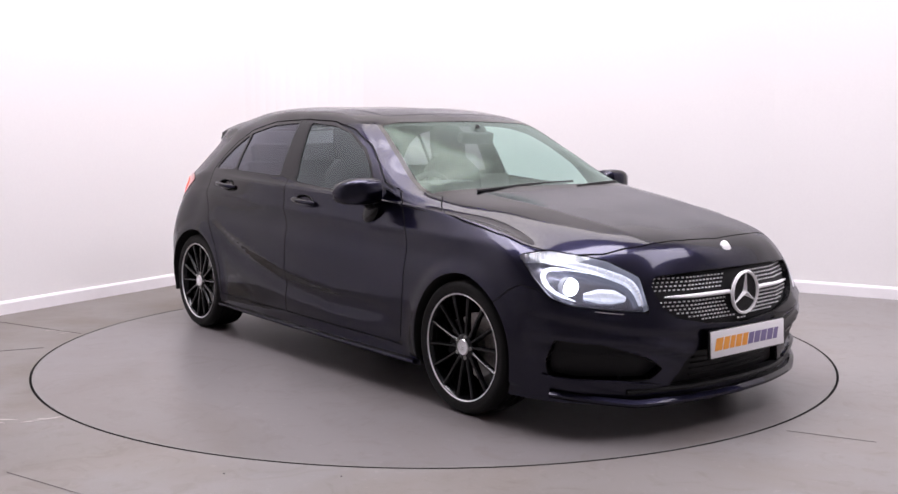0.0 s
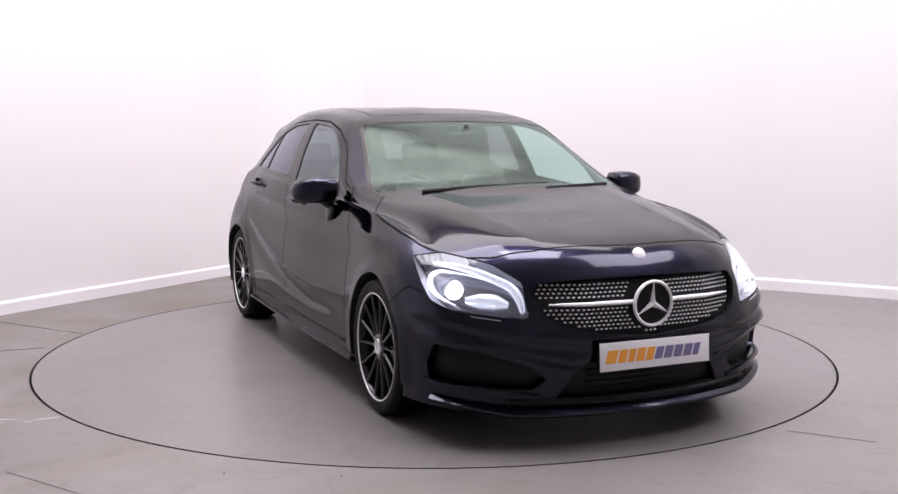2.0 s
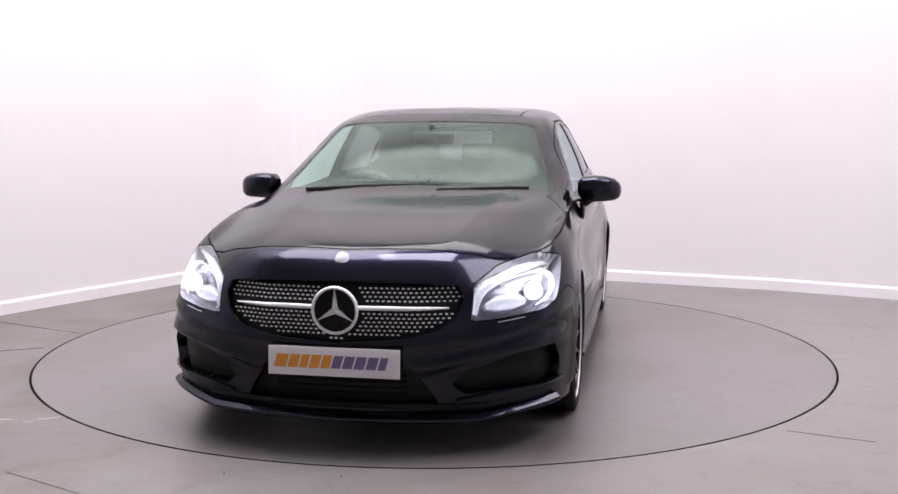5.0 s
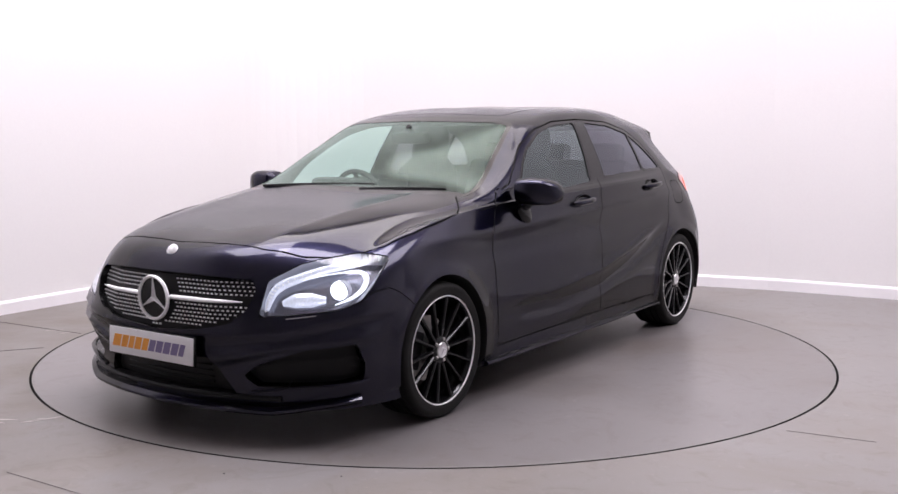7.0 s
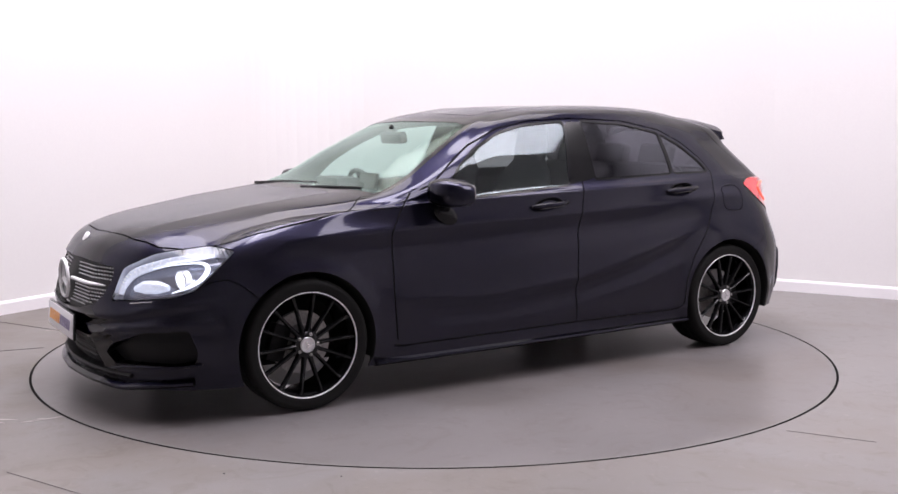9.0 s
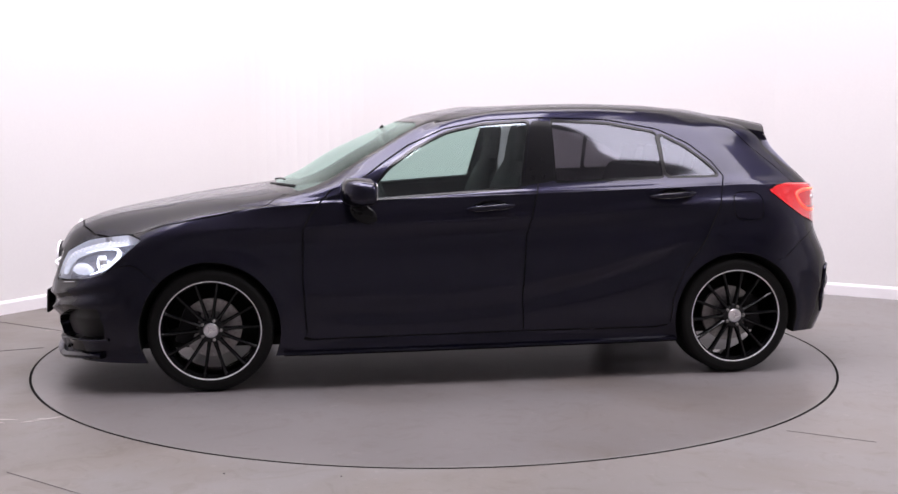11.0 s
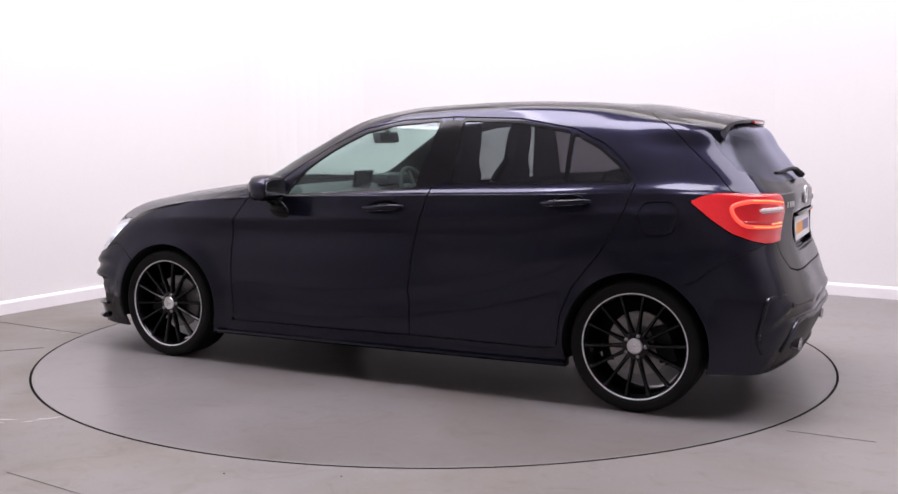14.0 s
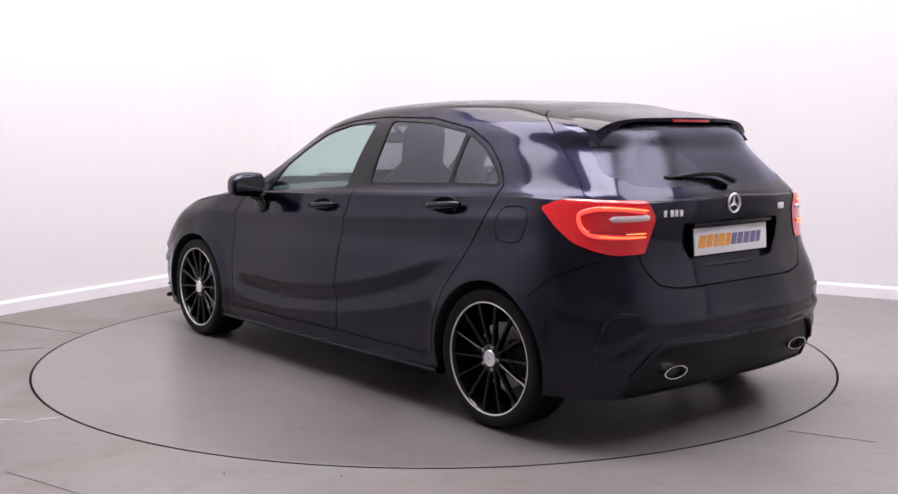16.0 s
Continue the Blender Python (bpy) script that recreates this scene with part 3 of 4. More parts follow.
SHAPES = {
    "arch_front": round_shape(WHEEL_X, ARCH_Z, .338), "arch_rear": round_shape(-WHEEL_X, ARCH_Z, .338),
    "window_front": side_shape(WINDOW_FRONT), "window_rear": side_shape(WINDOW_REAR), "window_quarter": side_shape(WINDOW_QUARTER),
    "door_front": side_shape(DOOR_FRONT), "door_rear": side_shape(DOOR_REAR), "pillar": side_shape(PILLAR),
    "windscreen": front_shape(WINDSCREEN, .05),
    "bonnet": lambda p: np.where((p[:, 2] > .70) & (p[:, 0] > .8), inside(p[:, :2], BONNET), 1.0),
    "headlamp": diagonal(HEADLAMP, 1, lambda p: (p[:, 0] > 1.5) & (p[:, 1] > .3)),
    "taillamp": diagonal(TAILLAMP, -1, lambda p: (p[:, 0] < -1.35) & (p[:, 1] > .3)),
    "tailgate": diagonal(TAILGATE, -1, lambda p: p[:, 0] < -1.30), "rear_glass": rear_shape(REAR_GLASS, -1.40),
    "grille": front_shape(GRILLE, 1.9), "low_grille": front_shape(LOW_GRILLE, 1.9),
    "side_intake": diagonal(SIDE_INTAKE, 1, lambda p: (p[:, 0] > 1.7) & (p[:, 1] > .25)),
    "diffuser": rear_shape(DIFFUSER, -1.85),
    "rear_line": bumper_rear_line, "front_line": bumper_front_line,
    "sunroof": lambda p: np.where(p[:, 2] > 1.30, inside(p[:, :2], SUNROOF), 1.0),
    "flap": side_shape(FLAP), "plate_recess": rear_shape(PLATE_RECESS, -1.85),
}
SEAM = .0036


class Skin:
    """The left half of the body as loose polygons that can be cut along shapes."""

    def __init__(self):
        g = body_grid(14, 9)
        du, dv = np.gradient(g, axis=1), np.gradient(g, axis=0)
        n = np.cross(dv, du)
        n /= np.linalg.norm(n, axis=2, keepdims=True) + 1e-12
        n[:, [0, -1], 1] = 0
        n[-1] = (0, 0, 1)
        n /= np.linalg.norm(n, axis=2, keepdims=True) + 1e-12
        if n[40, 90, 1] < 0:
            n = -n
            n[-1] = (0, 0, 1)
        r, c = g.shape[:2]
        self.v, self.n = g.reshape(-1, 3), n.reshape(-1, 3)
        self.faces = [(i * c + j, i * c + j + 1, (i + 1) * c + j + 1, (i + 1) * c + j) for i in range(r - 1) for j in range(c - 1)]

    def cut(self, shape, level=0.0):
        f = shape(self.v) - level
        f[np.abs(f) < 1e-6] = 1e-6
        more_v, more_n, made, faces = [], [], {}, []
        sign = f > 0
        for face in self.faces:
            s = [sign[i] for i in face]
            if all(s) or not any(s):
                faces.append(face)
                continue
            sides = ([], [])
            for i, j in zip(face, face[1:] + face[:1]):
                sides[int(sign[i])].append(i)
                if sign[i] != sign[j]:
                    key = (min(i, j), max(i, j))
                    if key not in made:
                        a, b = key
                        t = f[a] / (f[a] - f[b])
                        made[key] = len(self.v) + len(more_v)
                        more_v.append(self.v[a] * (1 - t) + self.v[b] * t)
                        more_n.append(self.n[a] * (1 - t) + self.n[b] * t)
                    sides[0].append(made[key]), sides[1].append(made[key])
            faces += [tuple(q) for q in sides if len(q) > 2]
        self.faces = faces
        if more_v:
            self.v, self.n = np.vstack([self.v, more_v]), np.vstack([self.n, more_n])

    def label(self):
        """A panel name for each polygon, for the left and the right half."""
        mid = np.array([self.v[list(f)].mean(0) for f in self.faces])
        d = {k: s(mid) for k, s in SHAPES.items()}
        x, y, z = mid.T
        name = np.full(len(mid), "shell", object)
        name[(x > 1.2) & ((d["front_line"] < 0) | (z < .56) | ((x > 1.86) & (y < .6)) | ((x > 1.75) & (z < .74)))] = "bumper_front"
        name[(x < -1.55) & ((d["rear_line"] < 0) | ((y <= .6) & (z < .8)) | (z < .6))] = "bumper_rear"
        name[(x > .7) & (z > .9) & (z < 1.0) & (y < .72) & (d["bonnet"] > 0)] = "cowl"
        door_edge = np.minimum(np.abs(d["door_front"]), np.abs(d["door_rear"]))
        name[d["door_front"] < 0] = "door_front"
        name[d["door_rear"] < 0] = "door_rear"
        name[d["bonnet"] < 0] = "bonnet"
        name[d["tailgate"] < 0] = "tailgate"
        for k in ("front_line", "rear_line"):
            name[np.abs(d[k]) < SEAM * .7] = "seam"
        name[(door_edge < SEAM)] = "seam"
        name[d["sunroof"] < 0] = "sunroof"
        for k in ("bonnet", "tailgate", "sunroof"):
            name[np.abs(d[k]) < SEAM] = "seam"
        trim = np.minimum(np.minimum(d["window_front"], d["window_rear"]), d["window_quarter"])
        name[(trim < .012) | (d["pillar"] < 0)] = "trim"
        name[(np.abs(d["door_front"]) < SEAM) & (trim < .05) & (z > 1.0) & (x < -.2)] = "seam"
        name[(d["windscreen"] < .016) & (d["windscreen"] >= 0)] = "screen_edge"
        for k in ("window_front", "window_rear", "window_quarter", "windscreen", "rear_glass", "grille", "low_grille", "side_intake", "diffuser", "headlamp", "taillamp", "plate_recess"):
            name[d[k] < 0] = k
        name[(d["headlamp"] < SEAM * 1.3) & (d["headlamp"] >= 0)] = "seam"
        name[(d["taillamp"] < SEAM) & (d["taillamp"] >= 0)] = "seam"
        name[(d["arch_front"] < 0) | (d["arch_rear"] < 0)] = "hole"
        other = name.copy()
        name[(np.abs(d["flap"]) < SEAM * .7) & (name == "shell")] = "seam"
        name[(d["flap"] < 0) & (name == "shell")] = "flap"
        self.names = (name, other)

    def take(self, wanted, side):
        return [f for f, n in zip(self.faces, self.names[0 if side > 0 else 1]) if n == wanted]

    def build(self, wanted, sides, name, mats, parent, label="", lift=0.0, thick=0.012, walls=True, inner=True):
        """One mesh of a panel: outer skin moved by lift along the normals, turned-in rims, and a dark inner skin."""
        verts, norms, faces, index, shared = [], [], [], [], {}
        for side in sides:
            chosen = self.take(wanted, side)
            flip = np.array((1, side, 1.0))
            used = sorted({i for f in chosen for i in f})
            where = {}
            for i in used:
                if len(sides) > 1 and abs(self.v[i][1]) < 1e-6 and i in shared:
                    where[i] = shared[i]
                    continue
                where[i] = shared[i] = len(verts)
                verts.append((self.v[i] + self.n[i] * lift) * flip)
                norms.append(self.n[i] * flip)
            count = {}
            for f in chosen:
                g = [where[i] for i in f]
                faces.append(g if side > 0 else g[::-1])
                index.append(0)
                for a, b in zip(f, f[1:] + f[:1]):
                    key = (min(a, b), max(a, b))
                    count[key] = count.get(key, 0) + 1
            if thick:
                deep = {}
                if inner:
                    for i in used:
                        deep[i] = len(verts)
                        verts.append((self.v[i] + self.n[i] * (lift - thick)) * flip)
                        norms.append(-self.n[i] * flip)
                    for f in chosen:
                        g = [deep[i] for i in f]
                        faces.append(g if side < 0 else g[::-1])
                        index.append(1)
                if walls:
                    rim = {}
                    for (a, b), k in count.items():
                        if k != 1 or (abs(self.v[a][1]) < 1e-6 and abs(self.v[b][1]) < 1e-6):
                            continue
                        for i in (a, b):
                            if i not in rim:
                                rim[i] = len(verts)
                                for h in (max(lift, 0) if lift < 0 else lift, lift - thick if lift >= 0 else lift):
                                    verts.append((self.v[i] + self.n[i] * h) * flip)
                                    norms.append((0, 0, 0))
                        faces.append((rim[a], rim[b], rim[b] + 1, rim[a] + 1))
                        index.append(1)
        mats = list(mats) if isinstance(mats, (list, tuple)) else [mats, INNER]
        return mesh_object(name, verts, faces, mats, parent, label, True, norms, index)


skin = Skin()
for key in ("arch_front", "arch_rear", "windscreen", "rear_glass", "grille", "low_grille", "side_intake", "diffuser", "headlamp", "taillamp",
            "window_front", "window_rear", "window_quarter", "pillar", "plate_recess"):
    skin.cut(SHAPES[key])
for key, g in (("door_front", SEAM), ("door_rear", SEAM), ("bonnet", SEAM), ("tailgate", SEAM), ("sunroof", SEAM), ("rear_line", SEAM * .7), ("front_line", SEAM * .7), ("flap", SEAM * .7)):
    skin.cut(SHAPES[key], g), skin.cut(SHAPES[key], -g)
skin.cut(SHAPES["headlamp"], SEAM * 1.3), skin.cut(SHAPES["taillamp"], SEAM), skin.cut(SHAPES["windscreen"], .016)
for key in ("window_front", "window_rear", "window_quarter"):
    skin.cut(SHAPES[key], .012)
skin.label()

car = tagged(new("car"), "dark navy metallic five-door hatchback with black alloy wheels, lamps lit", "car")
BOTH = (1, -1)
body = skin.build("shell", BOTH, "body", PAINT, car)
skin.build("bonnet", BOTH, "bonnet", PAINT, car)
skin.build("bumper_front", BOTH, "front_bumper", PAINT, car)
skin.build("bumper_rear", BOTH, "rear_bumper", PAINT, car)
tailgate = skin.build("tailgate", BOTH, "tailgate", PAINT, car)
skin.build("plate_recess", BOTH, "plate_recess", [PAINT, PAINT], tailgate, "hollow for the plate in the tailgate", lift=-.032, thick=.03, inner=False)
skin.build("seam", BOTH, "panel_gap", INNER, car, "narrow dark gaps between the body panels", lift=-.012, thick=0)
skin.build("flap", (1,), "fuel_flap", PAINT, car, "rounded fuel filler flap", walls=True)
skin.build("sunroof", BOTH, "roof_panel", PAINT, car, "dark roof panel")
for side in BOTH:
    skin.build("cowl", (side,), "scuttle_panel", SATIN_BLACK, car, "black plastic scuttle below the windscreen")
skin.build("windscreen", BOTH, "windscreen", GLASS_SCREEN, car, "green-tinted laminated windscreen", lift=-.002, thick=0)
skin.build("screen_edge", BOTH, "windscreen_surround", GLOSS_BLACK, car, "black windscreen surround")
rear_glass = skin.build("rear_glass", BOTH, "rear_window", GLASS_TAIL, car, "dark privacy rear window", lift=-.002, thick=0)
doors = {}
for side in BOTH:
    for kind in ("front", "rear"):
        doors[kind, side] = skin.build("door_" + kind, (side,), kind + "_door", PAINT, car)
    skin.build("window_front", (side,), "front_side_window", GLASS_CLEAR, car, "green-tinted side window", lift=-.004, thick=0)
    skin.build("window_rear", (side,), "rear_side_window", GLASS_DARK, car, "dark privacy side window", lift=-.004, thick=0)
    skin.build("window_quarter", (side,), "quarter_window", GLASS_DARK, car, "small dark privacy quarter window", lift=-.004, thick=0)
    skin.build("trim", (side,), "window_trim", GLOSS_BLACK, car, "gloss black window surround", lift=.001)


# ---------- wheels ----------
def wheel(x, side):
    """A wheel whose axle lies along y; its outer face is towards side."""
    hub = new("wheel")
    hub.parent = car
    hub.matrix_local = pose(x, side * .770, .303, 0, 0, 0 if side < 0 else 180)
    axle = pose(0, 0, 0, 90, 0, 0)          # the lathe's height becomes -y, outwards
    bm = bmesh.new()
    tread = []
    for h in (-.062, -.024, .024, .062):
        tread += [(.3045, h - .0045), (.297, h - .004), (.297, h + .004), (.3045, h + .0045)]
    lathe(bm, [(.232, -.100), (.25, -.112), (.285, -.113), (.300, -.100)] + tread + [(.300, .100), (.291, .110), (.280, .1145), (.272, .1125), (.262, .113), (.25, .1115), (.240, .106), (.234, .098)], axle, 72)
    part("tyre", bm, RUBBER, hub, "black low-profile tyre", angle=50)
    bm = bmesh.new()
    lathe(bm, [(.2435, .104), (.2450, .108), (.2425, .1105), (.2395, .109), (.2385, .103)], axle, 72)
    part("rim_lip", bm, ALLOY_CUT, hub, "bright machined rim edge")
    bm = bmesh.new()
    lathe(bm, [(.244, .102), (.236, .1035), (.228, .09), (.220, .05), (.216, -.02), (.222, -.09), (.236, -.10)], axle, 64)
    part("rim_barrel", bm, ALLOY_BLACK, hub)
    for k in range(14):
        bm = bmesh.new()
        turn = axle @ pose(0, 0, 0, 0, 0, k * 360 / 14 + 4)
        rows = []
        for r, h, w, d in ((.042, .088, .0115, .03), (.10, .092, .0085, .026), (.17, .096, .0078, .022), (.232, .100, .0105, .022)):
            rows.append([bm.verts.new(turn @ Vector((r, b * w, h + c))) for b, c in ((-1, -d), (-.9, -.004), (-.35, .002), (.35, .002), (.9, -.004), (1, -d))])
        for a, b in zip(rows, rows[1:]):
            for j in range(6):
                bm.faces.new((a[j], a[(j + 1) % 6], b[(j + 1) % 6], b[j]))
        bm.faces.new(rows[0]), bm.faces.new(rows[-1])
        part("spoke", bm, ALLOY_BLACK, hub)
    bm = bmesh.new()
    lathe(bm, [(.062, .06), (.060, .088), (.052, .094), (.037, .095), (.036, .085)], axle, 40)
    part("wheel_centre", bm, ALLOY_BLACK, hub)
    for k in range(5):
        bm = bmesh.new()
        a = math.tau * k / 5
        lathe(bm, [(.0085, .08), (.0085, .097), (.006, .0995), (.0005, .0995)], axle @ Matrix.Translation((.0485 * math.cos(a), .0485 * math.sin(a), 0)), 8)
        part("wheel_bolt", bm, STEEL, hub)
    bm = bmesh.new()
    lathe(bm, [(.036, .085), (.036, .096), (.033, .100), (.030, .0985), (.012, .1005), (.0005, .101)], axle, 36)
    part("hub_cap", bm, SILVER, hub, "silver hub cap with a plain raised emblem")
    bm = bmesh.new()
    for k in range(3):
        slab(bm, [(-.0045, 0), (0, .026), (.0045, 0)], .002, axle @ Matrix.Translation((0, 0, .1)) @ pose(0, 0, 0, 0, 0, 120 * k + 30))
    part("hub_emblem", bm, CHROME, hub)
    bm = bmesh.new()
    lathe(bm, [(.145, -.012), (.147, .0), (.145, .012), (.085, .012), (.08, .03), (.03, .03)], axle, 48)
    part("brake_disc", bm, STEEL, hub, "grey steel brake disc")
    bm = bmesh.new()
    box(bm, .085, .07, .17, pose(-.115 if x > 0 else .115, -.005, .01, 0, 18 if x > 0 else -18, 0), .012)
    part("brake_caliper", bm, SATIN_BLACK, hub)
    return hub


for wx in (WHEEL_X, -WHEEL_X):
    for side in BOTH:
        wheel(wx, side)
        # wheel-house liner and arch lip
        bm = bmesh.new()
        rows = []
        for y, r in ((.885, .337), (.80, .345), (.45, .345), (.44, .02)):
            rows.append([bm.verts.new((wx + r * math.cos(a), side * y, ARCH_Z + r * math.sin(a))) for a in np.linspace(-.28, math.pi + .28, 40)])
        for a, b in zip(rows, rows[1:]):
            for k in range(39):
                bm.faces.new((a[k], a[k + 1], b[k + 1], b[k]))
        part("wheel_arch_liner", bm, INNER, car)

# ---------- floor pan, sills ----------
bm = bmesh.new()
box(bm, 3.5, 1.2, .05, pose(.05, 0, .19), .02)
box(bm, 1.7, 1.66, .05, pose(0, 0, .20), .02)
part("floor_pan", bm, INNER, car)
for side in BOTH:
    bm = bmesh.new()
    rows = []
    for x in np.linspace(1.0, -1.02, 30):
        z = .172 + (1.0 - x) * .008
        flare = .012 * math.sin(math.pi * (1.0 - x) / 2.02) + .012 * max(0, (-x - .5))
        rows.append([bm.verts.new((x, side * (y + flare), z + h)) for y, h in ((.80, .03), (.80, -.012), (.85, -.014), (.880, -.006), (.889, .004), (.886, .013), (.866, .020), (.862, .07))])
    for a, b in zip(rows, rows[1:]):
        for k in range(8):
            bm.faces.new((a[k], a[(k + 1) % 8], b[(k + 1) % 8], b[k]))
    bm.faces.new(rows[0]), bm.faces.new(rows[-1])
    part("side_skirt", bm, PAINT, car, "painted side skirt", angle=40)


def sweep(name, outline, low, mat, label="", rise=None):
    """A strip along a plan curve (x, y), mirrored: its section is (out, up) pairs."""
    pts = hermite([(x, y) for x, y in outline], 6)
    pts = np.vstack([pts[:0:-1] * (1, -1), pts])
    bm = bmesh.new()
    rows = []
    for i, q in enumerate(pts):
        d = pts[min(i + 1, len(pts) - 1)] - pts[max(i - 1, 0)]
        d /= np.linalg.norm(d)
        out = np.array((d[1], -d[0]))
        if out @ q < 0:
            out = -out
        up = rise(abs(q[1])) if rise else 0
        rows.append([bm.verts.new((*(q + out * a), b + up)) for a, b in low])
    n = len(low)
    for a, b in zip(rows, rows[1:]):
        for k in range(n):
            bm.faces.new((a[k], a[(k + 1) % n], b[(k + 1) % n], b[k]))
    bm.faces.new(rows[0]), bm.faces.new(rows[-1])
    return part(name, bm, mat, car, label, angle=30)


sweep("front_splitter", [(2.185, 0), (2.155, .30), (2.055, .60), (1.93, .765), (1.86, .82)], [(-.06, .135), (.018, .128), (.030, .136), (.030, .146), (.012, .160), (-.05, .165)],
      PAINT, "painted splitter under the front bumper", rise=lambda y: .045 * max(0, y - .55) / .27)
sweep("bumper_blade", [(2.178, 0), (2.15, .30), (2.06, .58)], [(-.03, .186), (.016, .184), (.020, .192), (.014, .202), (-.03, .206)], SATIN_BLACK, "black blade in the lower grille")

# ---------- front: grille, plate, lamps ----------
skin.build("grille", BOTH, "radiator_grille", [SATIN_BLACK, GLOSS_BLACK], car, "black radiator grille with rows of chrome studs", lift=-.03, thick=.03, inner=False)
skin.build("low_grille", BOTH, "lower_grille", [SATIN_BLACK, GLOSS_BLACK], car, "black lower grille", lift=-.035, thick=.03, inner=False)
for side in BOTH:
    skin.build("side_intake", (side,), "side_intake", [SATIN_BLACK, PAINT], car, "black mesh side intake", lift=-.045, thick=.04, inner=False)
skin.build("diffuser", BOTH, "rear_diffuser", [SATIN_BLACK, SATIN_BLACK], car, "black diffuser in the rear bumper", lift=-.012, thick=.012, inner=False)


def nose_x(y, z):
    """How far forward the skin reaches at this width and height."""
    rows = [RING_LOW, RING_BUMPER, RING_GRILLE, RING_CREASE]
    xs = [np.interp(abs(y), [q[1] for q in r[:5]], [q[0] for q in r[:5]]) for r in rows]
    zs = [np.interp(abs(y), [q[1] for q in r[:5]], [q[2] for q in r[:5]]) for r in rows]
    return float(np.interp(z, zs, xs))


bm = bmesh.new()
for i in range(14):
    z = .463 + i * .0160
    for k in range(-23, 24):
        y = k * .0212 + (.0106 if i % 2 else 0)
        if abs(z - .583) < .013 and abs(y) > .03 or y * y + (z - .574) ** 2 < .104 ** 2 or inside([(abs(y), z)], GRILLE)[0] > -.014:
            continue
        slope = -math.degrees(math.atan2(nose_x(y + .02, z) - nose_x(y - .02, z), .04))
        m = Matrix.Translation((nose_x(y, z) - .014, y, z)) @ pose(0, 0, 0, 0, 0, slope)
        r = bmesh.ops.create_cube(bm, size=1, matrix=m @ Matrix.Diagonal((.0045, .0115, .0068, 1)))
        for v in r["verts"]:
            if (m.inverted() @ v.co).x > 0:
                v.co = m @ (Matrix.Diagonal((1, .75, .7, 1)) @ (m.inverted() @ v.co))
tagged(part("grille_studs", bm, STUD, car, "small chrome studs in rows"), kind="stuff")
for side in BOTH:
    bm = bmesh.new()
    path = [(nose_x(y, .583) - .004 + .006, side * y, .583) for y in np.linspace(.085, .435, 8)]
    tube(bm, path, [.012, .0125, .0125, .012, .011, .010, .008, .004], 10, flat=.75)
    part("grille_louvre", bm, STUD, car, "silver louvre beside the emblem")
for z in (.235, .26, .285, .31):
    bm = bmesh.new()
    tube(bm, [(nose_x(y, z) - .028, y, z) for y in np.linspace(-.27, .27, 15)], .0045, 6)
    part("lower_grille_slat", bm, SATIN_BLACK, car)
bm = bmesh.new()
M = pose(2.212, 0, .574, 90, 0, 90)
lathe(bm, [(.094, .0), (.096, .008), (.091, .015), (.084, .012), (.083, 0)], M, 56)
part("emblem_ring", bm, STUD, car, "large chrome emblem ring")
bm = bmesh.new()
lathe(bm, [(.084, .0), (.084, .004), (.0005, .004)], M, 48)
part("emblem_backing", bm, GLOSS_BLACK, car, "black emblem backing")
for k in range(3):
    bm = bmesh.new()
    a = M @ pose(0, 0, .004, 0, 0, 120 * k)
    q = [bm.verts.new(a @ Vector(c)) for c in ((-.0125, .0072, 0), (.0125, .0072, 0), (0, .086, .002), (0, 0, .014), (0, .08, .008))]
    for f in ((0, 3, 4, 2), (3, 1, 2, 4), (0, 1, 3)):
        bm.faces.new([q[i] for i in f])
    part("emblem_arm", bm, STUD, car)
bm = bmesh.new()
lathe(bm, [(.029, -.004), (.029, .004), (.024, .007), (.0005, .009)], pose(2.112, 0, .762, 0, 62, 0), 28)
part("bonnet_badge", bm, STUD, car, "small round silver bonnet badge")


def plate(name, m, width, height):
    """A white plate with a two-coloured print drawn as plain slanted bars."""
    bm = bmesh.new()
    box(bm, width, height, .006, m, .002)
    board = part(name, bm, PLATE, car, "white show plate with orange and purple-grey bars")
    bm = bmesh.new()
    box(bm, width + .012, height + .012, .012, m @ Matrix.Translation((0, 0, -.0075)), .003)
    part("plate_holder", bm, GLOSS_BLACK, car)
    x, s = -.226, width / .51
    for k, w in enumerate((.054, .045, .038, .045, .042, .042, .045, .046, .046, .036)):
        h = .025 if k < 5 else .0235
        bm = bmesh.new()
        e = .007
        slab(bm, [((x + a) * s, b * s) for a, b in ((-e, -h), (w - .007 - e, -h), (w - .007 + e, h), (e, h))], .0012, m @ Matrix.Translation((0, 0, .0028)))
        part("print_bar", bm, PLATE_ORANGE if k < 5 else PLATE_PURPLE, board)
        x += w
    return board


plate("front_plate", pose(2.243, 0, .376, 90, 0, 90) @ pose(0, 0, 0, -3, 0, 0), .53, .113)
plate("rear_plate", pose(-1.944, 0, .806, 90, 0, -90) @ pose(0, 0, 0, -4, 0, 0), .53, .113)


def nearest(p):
    """The skin's place and normal nearest to p, on p's side of the car."""
    q = np.array((p[0], abs(p[1]), p[2]))
    i = int(((skin.v - q) ** 2).sum(1).argmin())
    f = (1, 1 if p[1] >= 0 else -1, 1)
    return Vector(skin.v[i] * f), Vector(skin.n[i] * f)


